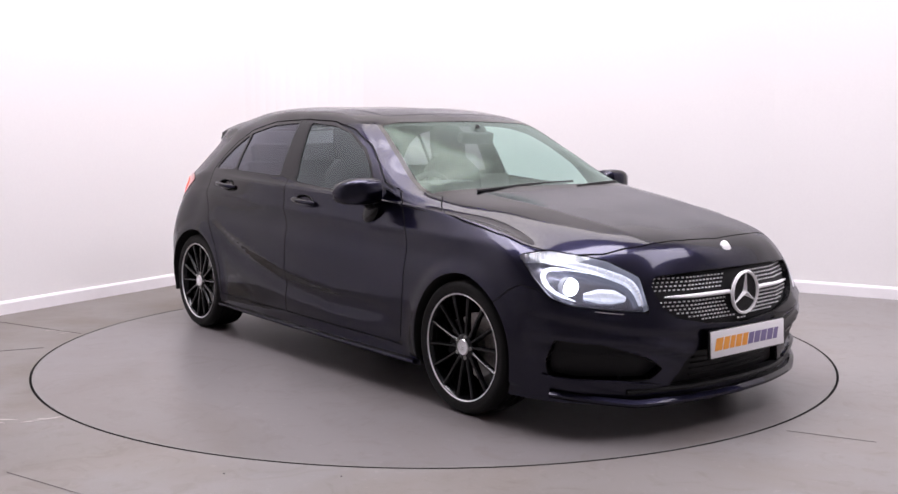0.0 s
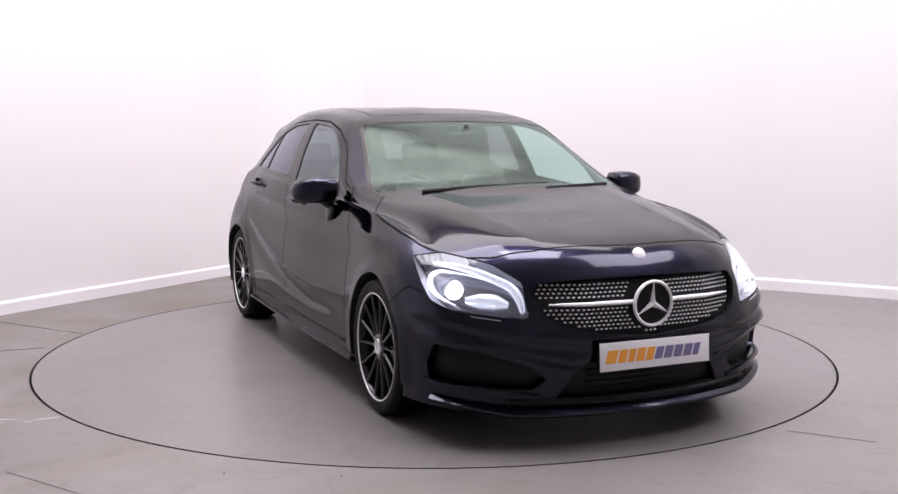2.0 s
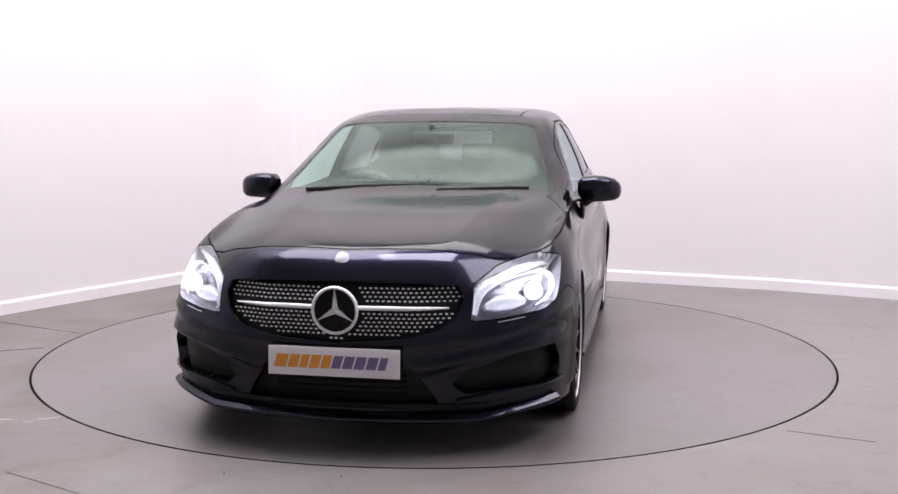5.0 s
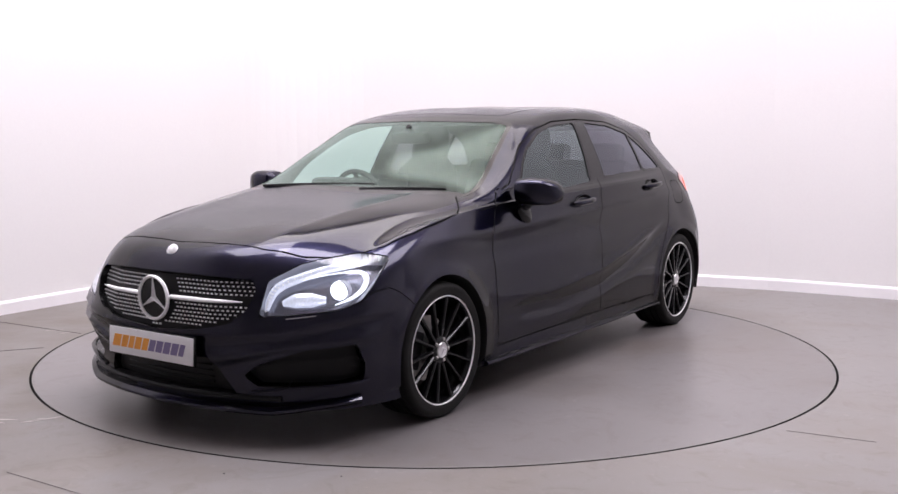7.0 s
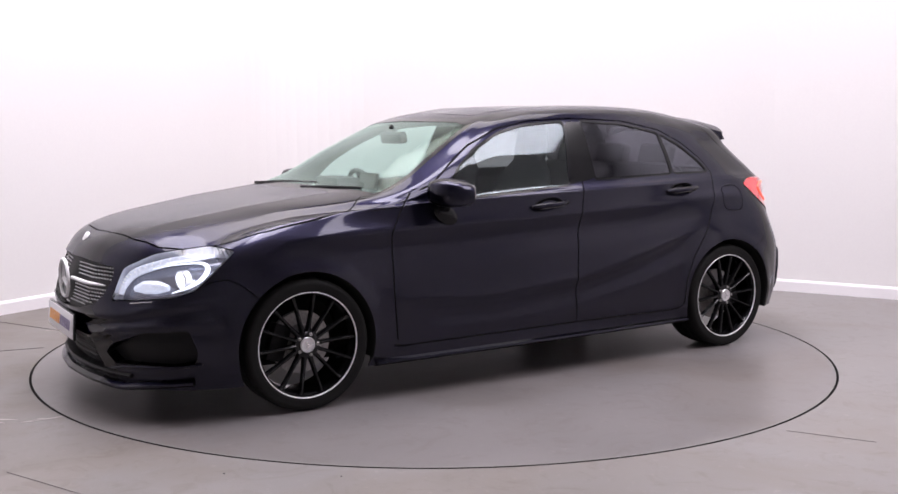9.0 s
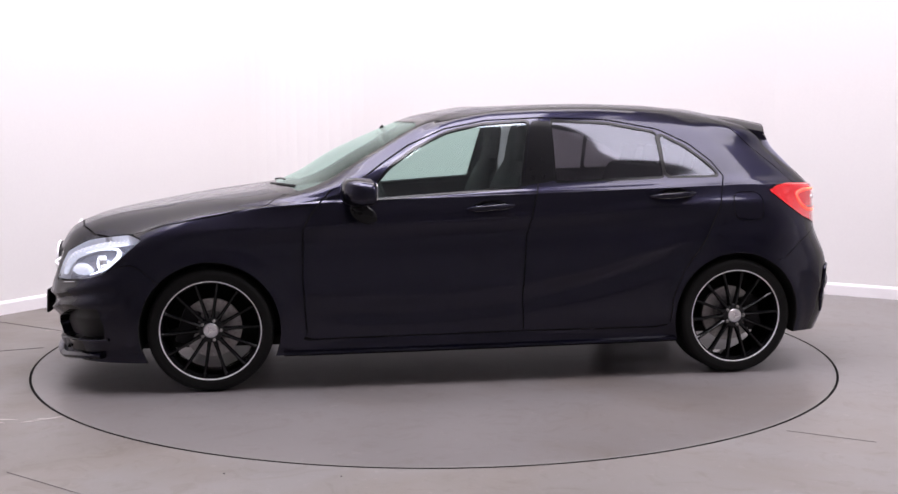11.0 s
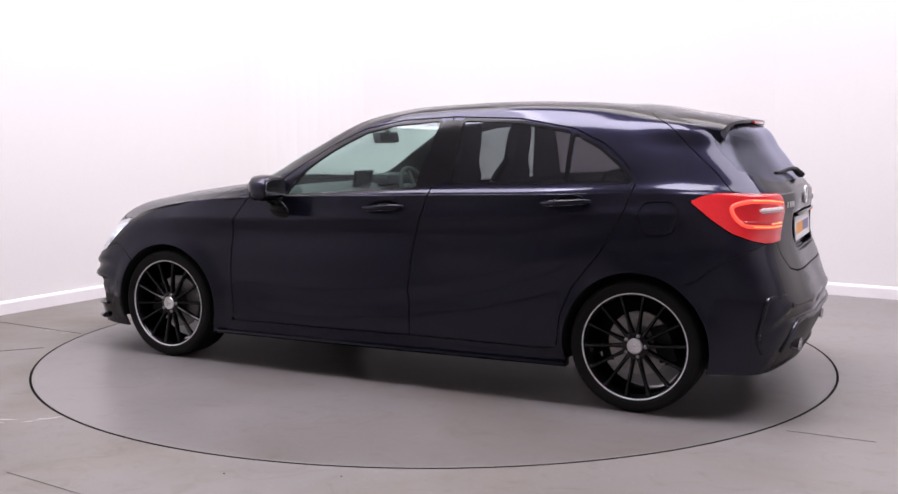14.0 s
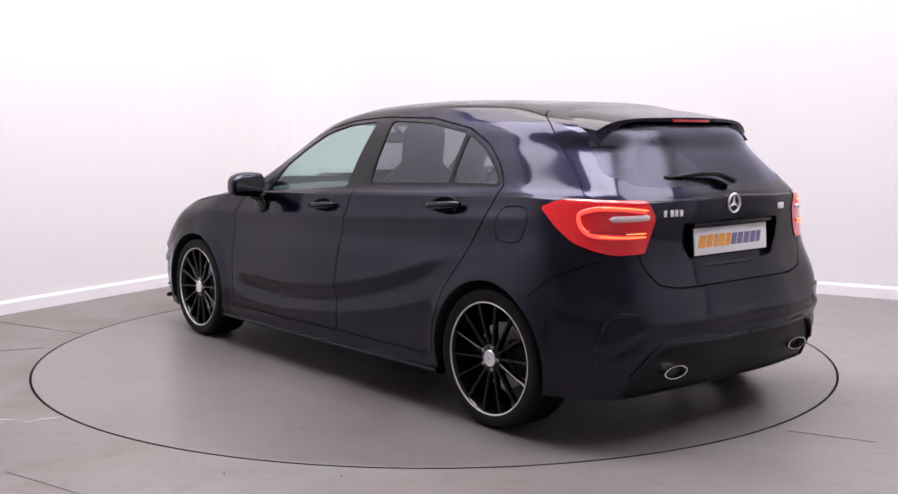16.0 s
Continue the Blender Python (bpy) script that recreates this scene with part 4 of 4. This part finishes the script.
def skin_path(points, depth, steps=8):
    """A smooth path that follows the skin at some depth below it."""
    out = []
    for q in hermite(points, steps):
        a, n = nearest(q)
        out.append(Vector(q) - n * (depth + (Vector(q) - a).dot(n)))
    for _ in range(4):
        out = [out[0]] + [a * .25 + b * .5 + c * .25 for a, b, c in zip(out, out[1:], out[2:])] + [out[-1]]
    return out


for side in BOTH:
    lamp = skin.build("headlamp", (side,), "headlamp", LENS, car, "lit headlamp behind a clear lens", lift=0, thick=0)
    skin.build("headlamp", (side,), "lamp_housing", [LAMP_DARK, BUCKET], lamp, "silver lamp housing", lift=-.06, thick=.059, inner=False)
    f = np.array((1, side, 1))
    path = skin_path([np.array(q) * f for q in ((2.0, .607, .672), (1.843, .727, .706), (1.80, .765, .708), (1.787, .80, .685), (1.815, .815, .645), (1.87, .80, .605), (1.94, .76, .580))], .020, 6)
    bm = bmesh.new()
    tube(bm, path, list(np.interp(np.linspace(0, 6, len(path)), range(7), (.0015, .003, .007, .0115, .0105, .007, .002))), 8)
    part("daylight_strip", bm, LAMP_WHITE, lamp, "glowing white light guide")
    band = ((2.100, .535, .556), (2.092, .542, .600), (2.058, .556, .648), (1.983, .612, .690), (1.833, .704, .732), (1.745, .768, .741))
    path = skin_path([np.array(q) * f for q in band], .024, 7)
    bm = bmesh.new()
    tube(bm, path, list(np.interp(np.linspace(0, 5, len(path)), range(6), (.010, .016, .020, .019, .016, .006))), 8)
    part("turn_signal_strip", bm, LAMP_SOFT, lamp, "clear crystal turn signal band")
    for row, shift in ((.006, .012), (.006, -.006)):
        for q in skin_path([np.array((a, b, c + shift)) * f for a, b, c in band], row, 4):
            bm = bmesh.new()
            bmesh.ops.create_icosphere(bm, subdivisions=1, radius=.0042, matrix=Matrix.Translation(q))
            part("crystal_element", bm, STUD, lamp, smooth=False)
    aim = Vector((1, side * .25, -.06)).to_track_quat("Z", "Y").to_matrix().to_4x4()
    c, n = nearest(np.array((1.903, .744, .646)) * f)
    c = c - n * .040
    bm = bmesh.new()
    lathe(bm, [(.040, -.02), (.042, .010), (.037, .016), (.033, .010)], Matrix.Translation(c) @ aim, 32)
    part("projector_ring", bm, SILVER, lamp)
    bm = bmesh.new()
    lathe(bm, [(.034, .0), (.031, .012), (.020, .020), (.0005, .024)], Matrix.Translation(c) @ aim, 32)
    part("projector_lens", bm, LAMP_BEAM, lamp, "bright lit projector lens")
    path = skin_path([np.array(q) * f for q in ((1.945, .715, .600), (1.985, .675, .603), (2.03, .622, .600), (2.062, .582, .588))], .042, 5)
    bm = bmesh.new()
    tube(bm, path, list(np.interp(np.linspace(0, 3, len(path)), range(4), (.014, .030, .030, .012))), 10)
    part("reflector_bowl", bm, LAMP_SOFT, lamp, "softly lit reflector")
    bm = bmesh.new()
    tube(bm, skin_path([np.array(q) * f for q in ((1.835, .852, .266), (1.90, .815, .258), (1.98, .745, .252), (2.07, .615, .241), (2.12, .46, .214))], -.002, 6), .010, 8, flat=.7)
    part("intake_lip", bm, PAINT, car, "painted lip under the side intake")

    # rear lamp: red outer lens, lit bands, clear centre
    tail = skin.build("taillamp", (side,), "tail_lamp", [RED_LENS, INNER], car, "lit red tail lamp", lift=.004, thick=.02)
    bm = bmesh.new()
    tube(bm, skin_path([np.array(q) * f for q in ((-1.915, .545, .946), (-1.83, .635, .949), (-1.765, .70, .944), (-1.735, .738, .93), (-1.75, .748, .89), (-1.79, .74, .856), (-1.84, .685, .846), (-1.908, .56, .848))], -.001, 7), .0095, 8, flat=1.1)
    part("light_band", bm, RED_LIT, tail, "glowing red light guide")
    for line in (((-1.925, .54, .950), (-1.86, .60, .952), (-1.80, .665, .951)), ((-1.918, .55, .846), (-1.87, .64, .843), (-1.82, .71, .846)), ((-1.922, .55, .860), (-1.88, .63, .858))):
        bm = bmesh.new()
        tube(bm, skin_path([np.array(q) * f for q in line], -.010, 6), .0027, 6)
        part("light_line", bm, ORANGE_LIT, tail, "glowing orange line")
    bm = bmesh.new()
    path = skin_path([np.array(q) * f for q in ((-1.835, .69, .915), (-1.88, .61, .918), (-1.922, .53, .922))], .004, 6)
    tube(bm, path, [.004, .010] + [.0155] * (len(path) - 3) + [.012], 10)
    part("reversing_lens", bm, WHITE_LENS, tail, "frosted white reversing lens")
    bm = bmesh.new()
    tube(bm, skin_path([np.array(q) * f for q in ((-1.78, .725, .86), (-1.86, .64, .857), (-1.91, .55, .857))], -.001, 6), .010, 8)
    part("inner_lens", bm, RED_DEEP, tail)

    # handles
    for kind, hx, hy, hz, tilt in (("front", -.04, .872, .885, 4), ("rear", -1.005, .838, .937, 4)):
        c, n = nearest((hx, side * .86, hz))
        c = Vector((hx, c.y, hz))
        out = Matrix.Translation(c) @ pose(0, 0, 0, 0, tilt, 0)
        bm = bmesh.new()
        tube(bm, [out @ Vector((u, side * (.004 + .030 * math.cos(u / .118 * 1.5) ** .7), .004)) for u in np.linspace(-.118, .118, 13)], [.009, .013] + [.0165] * 9 + [.013, .009], 10, flat=.9)
        handle = part("door_handle", bm, PAINT, doors[kind, side])
        bm = bmesh.new()
        lathe(bm, [(.0005, -.012), (.022, -.006), (.034, .0022), (.0365, .0022), (.037, -.002)], out @ Matrix.Diagonal((2.55, 1, 1.12, 1)) @ pose(0, 0, 0, -90 * side, 0, 0), 32)
        part("handle_recess", bm, GLOSS_BLACK, doors[kind, side])
        bm = bmesh.new()
        tube(bm, [out @ Vector((u, side * (.012 + .026 * math.cos(u / .10 * 1.45) ** .7), -.009)) for u in np.linspace(-.085, .085, 9)], .002, 6)
        part("handle_strip", bm, CHROME, doors[kind, side], "thin chrome strip")

    # door mirror
    bm = bmesh.new()
    rows = []
    for u, (y, zc, h, x0, x1) in enumerate(((.822, .988, .036, .67, .59), (.845, .988, .060, .705, .562), (.90, .987, .068, .715, .552), (.96, .985, .066, .70, .550), (1.005, .981, .057, .672, .549), (1.032, .977, .040, .635, .550), (1.042, .974, .014, .595, .558))):
        ring = []
        for k in range(16):
            a = math.tau * k / 16
            ca, sa = math.cos(a), math.sin(a)
            xx = (x0 + x1) / 2 + (x0 - x1) / 2 * (abs(ca) ** (.7 if ca > 0 else .35)) * (1 if ca > 0 else -1)
            zz = zc + h * (abs(sa) ** .55) * (1 if sa > 0 else -1)
            ring.append(bm.verts.new((xx, side * y, zz - .012)))
        rows.append(ring)
    for a, b in zip(rows, rows[1:]):
        for k in range(16):
            bm.faces.new((a[k], a[(k + 1) % 16], b[(k + 1) % 16], b[k]))
    bm.faces.new(rows[0]), bm.faces.new(rows[-1])
    mirror = part("door_mirror", bm, PAINT, car, "dark navy door mirror with a black base")
    bm = bmesh.new()
    slab(bm, [(.853, -.036), (1.018, -.036), (1.026, -.01), (1.02, .03), (.99, .042), (.86, .044)], .004, Matrix.Translation((.5475, 0, .974)) @ Matrix(((0, 0, -1, 0), (side, 0, 0, 0), (0, 1, 0, 0), (0, 0, 0, 1))))
    part("mirror_glass", bm, CHROME, mirror, "silvered mirror glass")
    bm = bmesh.new()
    tube(bm, [(.575, side * 1.034, .958), (.63, side * 1.022, .957), (.668, side * .99, .956), (.692, side * .93, .955), (.70, side * .88, .955)], .0065, 8, flat=.7)
    part("mirror_indicator", bm, ACCENT, mirror, "clear indicator strip")
    bm = bmesh.new()
    tube(bm, [(.60, side * .80, .912), (.615, side * .84, .914), (.625, side * .90, .917), (.62, side * .97, .922), (.60, side * 1.02, .928)], [.02, .022, .03, .03, .018], 10, flat=.45)
    part("mirror_base", bm, SATIN_BLACK, mirror, "black mirror base")
    bm = bmesh.new()
    bmesh.ops.create_uvsphere(bm, u_segments=20, v_segments=12, radius=1, matrix=pose(.60, side * .846, .862, 0, -28, 0) @ Matrix.Diagonal((.074, .016, .044, 1)))
    tube(bm, [(.61, side * .842, .885), (.618, side * .862, .902), (.622, side * .895, .916)], [.03, .034, .026], 12, flat=.6)
    part("mirror_foot", bm, GLOSS_BLACK, mirror, "gloss black mirror foot")
    bm = bmesh.new()
    slab(bm, [(.735, .965), (.62, .94), (.57, .945), (.62, .99), (.66, .985)], .006, Matrix(((1, 0, 0, 0), (0, 0, side, side * .776), (0, 1, 0, 0), (0, 0, 0, 1))))
    part("mirror_sail", bm, GLOSS_BLACK, mirror)

    # folded fin on the rear bumper's corner and the raised edge over the diffuser
    bm = bmesh.new()
    path = skin_path([np.array(q) * f for q in ((-1.97, .64, .546), (-1.935, .71, .549), (-1.905, .762, .536), (-1.893, .777, .481), (-1.872, .79, .36), (-1.889, .765, .298))], -.001, 6)
    tube(bm, path, list(np.interp(np.linspace(0, 5, len(path)), range(6), (.003, .008, .011, .010, .011, .006))), 8)
    part("bumper_fin", bm, PAINT, car, "folded painted fin on the bumper corner")
    bm = bmesh.new()
    path = skin_path([np.array(q) * f for q in ((-1.965, .665, .29), (-1.985, .60, .368), (-2.005, .545, .412), (-2.03, .35, .414), (-2.045, .16, .414), (-2.047, .004, .414))], -.001, 6)
    tube(bm, path, .009, 8, flat=1.2)
    part("diffuser_edge", bm, PAINT, car, "painted raised edge over the diffuser")
    # exhaust, rear reflector, parking sensor
    bm = bmesh.new()
    lathe(bm, [(.030, .0), (.034, .06), (.036, .066), (.033, .066), (.030, .02), (.0005, .0)], pose(-1.945, side * .45, .298, 0, -90, 0) @ Matrix.Diagonal((.72, 2.05, 1, 1)), 32)
    part("exhaust_tip", bm, CHROME, car, "oval chrome exhaust tip")
    for y, z, front in ((.66, .46, 1), (.30, .47, 0), (.62, .47, 0)):
        c, n = nearest((1.95 if front else -2.08, side * y, z))
        bm = bmesh.new()
        lathe(bm, [(.012, -.002), (.012, .0012), (.0005, .0016)], Matrix.Translation(c) @ n.to_track_quat("Z", "Y").to_matrix().to_4x4(), 16)
        part("parking_sensor", bm, PAINT, car)
    # thin chrome strip along the bumper skin under the headlamp
    bm = bmesh.new()
    tube(bm, skin_path([np.array(q) * f for q in ((2.045, .60, .512), (2.01, .645, .514), (1.97, .69, .516))], -.001, 4), .0025, 6)
    part("under_lamp_strip", bm, CHROME, car, "thin bright chrome strip under the headlamp")

# ---------- tail: spoiler, wiper, badges ----------
bm = bmesh.new()
rows = []
for y in np.linspace(-.535, .535, 25):
    e = abs(y) / .535
    back = -1.715 + .075 * e ** 3
    lead = -1.36 - .03 * e
    drop = .022 * e ** 2 + .05 * e ** 8
    ztop = lambda x: np.interp(x, (-1.75, -1.55, -1.36), (1.318, 1.352, 1.378))
    rows.append([bm.verts.new((x, y, z - drop)) for x, z in ((lead, ztop(lead) + .001), (-1.50, ztop(-1.50) + .006), (-1.62, ztop(-1.62) + .004), (back, ztop(back) + .002), (back + .002, ztop(back) - .012), (-1.66, 1.296), (-1.58, 1.288), (-1.45, 1.33))])
for a, b in zip(rows, rows[1:]):
    for k in range(8):
        bm.faces.new((a[k], a[(k + 1) % 8], b[(k + 1) % 8], b[k]))
bm.faces.new(rows[0]), bm.faces.new(rows[-1])
spoiler = part("roof_spoiler", bm, PAINT, car, "roof spoiler over the rear window", angle=30)
bm = bmesh.new()
box(bm, .012, .26, .012, pose(-1.7165, 0, 1.311), .003)
part("high_brake_light", bm, RED_DEEP, spoiler, "slim red high brake light")
bm = bmesh.new()
tube(bm, [(-1.925, -.03, 1.055), (-1.905, .05, 1.085), (-1.895, .16, 1.09), (-1.868, .34, 1.075)], [.022, .018, .011, .006], 8, flat=.7)
wiper = part("rear_wiper", bm, SATIN_BLACK, car, "black rear wiper")
bm = bmesh.new()
tube(bm, [(-1.90, .02, 1.078), (-1.893, .16, 1.083), (-1.86, .36, 1.075)], .006, 6)
part("wiper_blade", bm, RUBBER, wiper)
bm = bmesh.new()
M = pose(-1.95, 0, .96, 90, 0, -90)
lathe(bm, [(.043, .0), (.044, .006), (.041, .010), (.037, .008), (.036, 0)], M, 40)
part("rear_emblem_ring", bm, STUD, car, "chrome emblem ring on the tailgate")
for k in range(3):
    bm = bmesh.new()
    a = M @ pose(0, 0, .002, 0, 0, 120 * k)
    q = [bm.verts.new(a @ Vector(c)) for c in ((-.008, .004, 0), (.008, .004, 0), (0, .038, .002), (0, 0, .008))]
    for f in ((0, 3, 2), (3, 1, 2), (0, 1, 3)):
        bm.faces.new([q[i] for i in f])
    part("emblem_arm", bm, STUD, car)
for y0, widths in ((.455, (.034, .026, .026, .026)), (-.345, (.024, .024, .014))):
    y = y0
    for w in widths:
        c, n = nearest((-1.94, y, .935))
        bm = bmesh.new()
        box(bm, .004, w - .006, .027, Matrix.Translation((c.x - .002, y - w / 2, .933)), .001)
        part("model_badge_bar", bm, STUD, tailgate, "small chrome badge bar")
        y -= w
bm = bmesh.new()
box(bm, .03, .56, .016, pose(-1.945, 0, .878), .005)
part("plate_light_bar", bm, GLOSS_BLACK, tailgate)
# solid dark bar: its colour stands in for the shade of a groove
bm = bmesh.new()
tube(bm, [(-1.955, -.25, .708), (-1.962, 0, .706), (-1.955, .25, .708)], .012, 8, flat=.6)
part("tailgate_groove_shade", bm, INNER, tailgate)

# ---------- wipers and roof ----------
for a, b, c in (((1.035, -.52, .976), (1.0, -.15, .994), (.975, .20, 1.0)), ((1.05, .16, .980), (.985, .45, .988), (.925, .60, .988))):
    bm = bmesh.new()
    tube(bm, [Vector(q) + Vector((.010, 0, .004)) for q in hermite([a, b, c], 6)], .007, 6)
    part("wiper", bm, SATIN_BLACK, car, "black windscreen wiper")

# ---------- cabin ----------
bm = bmesh.new()
prof = [(1.0, .93), (.80, .965), (.62, .955), (.52, .90), (.50, .80), (.56, .70), (.60, .45), (1.0, .45)]
rows = [[bm.verts.new((x, y, z - .03 * (abs(y) / .7) ** 4)) for x, z in prof] for y in np.linspace(-.69, .69, 13)]
for a, b in zip(rows, rows[1:]):
    for k in range(8):
        bm.faces.new((a[k], a[(k + 1) % 8], b[(k + 1) % 8], b[k]))
bm.faces.new(rows[0]), bm.faces.new(rows[-1])
dash = part("dashboard", bm, DASH, car, "soft black dashboard")
bm = bmesh.new()
box(bm, .16, .32, .07, pose(.60, -.36, .975), .03)
part("instrument_hood", bm, DASH, dash)
bm = bmesh.new()
box(bm, .02, .20, .12, pose(.585, 0, .98, 0, -12, 0), .006)
part("centre_screen", bm, GLOSS_BLACK, dash)
bm = bmesh.new()
ring = pose(.40, -.36, .88, 0, -66, 0)
tube(bm, [ring @ Vector((.178 * math.cos(a), .178 * math.sin(a), 0)) for a in np.linspace(0, math.tau, 33)[:-1]], .015, 8, closed=True)
steer = part("steering_wheel", bm, DASH, car, "black leather steering wheel")
bm = bmesh.new()
lathe(bm, [(.07, -.03), (.075, .0), (.05, .02), (.0005, .024)], ring, 24)
for k in (0, 1, 2):
    box(bm, .035, .16, .012, ring @ pose(0, 0, 0, 0, 0, 90 * k + 90) @ Matrix.Translation((0, .1, 0)), .004)
part("steering_hub", bm, DASH, steer)


def seat(x, y):
    s = new("front_seat")
    s.parent = car
    tagged(s, "dark grey sports seat with an integral headrest")
    bm = bmesh.new()
    box(bm, .50, .50, .16, pose(x, y, .50, 0, -8, 0), .06, 3)
    part("seat_cushion", bm, SEAT, s)
    bm = bmesh.new()
    rows = []
    for h, w, d, lean in ((0, .23, .07, 0), (.15, .26, .08, .03), (.35, .26, .075, .09), (.50, .22, .065, .14), (.58, .13, .05, .165), (.64, .135, .05, .175), (.74, .13, .045, .19), (.79, .09, .03, .20)):
        rows.append([bm.verts.new((x - .20 - lean + d * math.cos(a) * (1 if abs(math.cos(a)) < .9 else .9), y + w * math.copysign(abs(math.sin(a)) ** .7, math.sin(a)), .53 + h)) for a in np.linspace(0, math.tau, 17)[:-1]])
    for a, b in zip(rows, rows[1:]):
        for k in range(16):
            bm.faces.new((a[k], a[(k + 1) % 16], b[(k + 1) % 16], b[k]))
    bm.faces.new(rows[0]), bm.faces.new(rows[-1])
    part("seat_back", bm, SEAT, s)


seat(.10, -.36), seat(.10, .36)
bench = new("rear_bench")
bench.parent = car
bm = bmesh.new()
box(bm, .50, 1.24, .18, pose(-.75, 0, .52, 0, -6, 0), .06, 3)
part("bench_cushion", bm, SEAT, bench)
bm = bmesh.new()
box(bm, .16, 1.24, .58, pose(-1.08, 0, .80, 0, -22, 0), .06, 3)
part("bench_back", bm, SEAT, bench)
for y in (-.40, 0, .40):
    bm = bmesh.new()
    box(bm, .09, .26, .15, pose(-1.21, y, 1.12, 0, -14, 0), .04, 3)
    part("headrest", bm, SEAT, bench)
bm = bmesh.new()
box(bm, .05, .24, .065, pose(.42, 0, 1.235, 0, 12, 0), .02, 3)
inside_mirror = part("interior_mirror", bm, SATIN_BLACK, car, "black interior mirror")
bm = bmesh.new()
tube(bm, [(.40, 0, 1.26), (.44, 0, 1.30)], .014, 8)
part("mirror_stalk", bm, SATIN_BLACK, inside_mirror)
bm = bmesh.new()
box(bm, 1.15, .90, .012, pose(-.60, 0, 1.347), .004)
box(bm, .24, .80, .012, pose(.08, 0, 1.325, 0, 9, 0), .004)
part("headlining", bm, DASH, car, "dark headlining")
bm = bmesh.new()
box(bm, .75, 1.1, .03, pose(-1.5, 0, .95), .01)
part("parcel_shelf", bm, DASH, car)


# ---------- what turns ----------
HEADINGS = [(0, 308.21), (.5, 306.92), (1, 303.82), (1.5, 299.42), (2, 293.41), (2.5, 287.72), (3, 281.65), (3.5, 275.97), (4, 269.83), (4.5, 264.16), (5, 258.05),
            (5.5, 252.2), (6, 246.35), (6.5, 240.5), (7, 234.65), (7.5, 228.83), (8, 222.89), (8.5, 217.37), (9, 211.42), (9.5, 205.6), (10, 199.77), (10.5, 193.95),
            (11, 188.12), (11.5, 182.31), (12, 176.31), (12.5, 170.77), (13, 164.76), (13.5, 159.17), (14, 153.15), (14.5, 147.49), (15, 141.39), (15.5, 135.62), (16, 129.5)]
PIVOT = Matrix.Translation((-0.1129, 0.0449, 0))


def motions():
    walk(car, [(t, pose(0, 0, 0, 0, 0, a) @ PIVOT) for t, a in HEADINGS])
    walk(table, [(t, pose(0, 0, 0, 0, 0, a)) for t, a in HEADINGS])


motions()
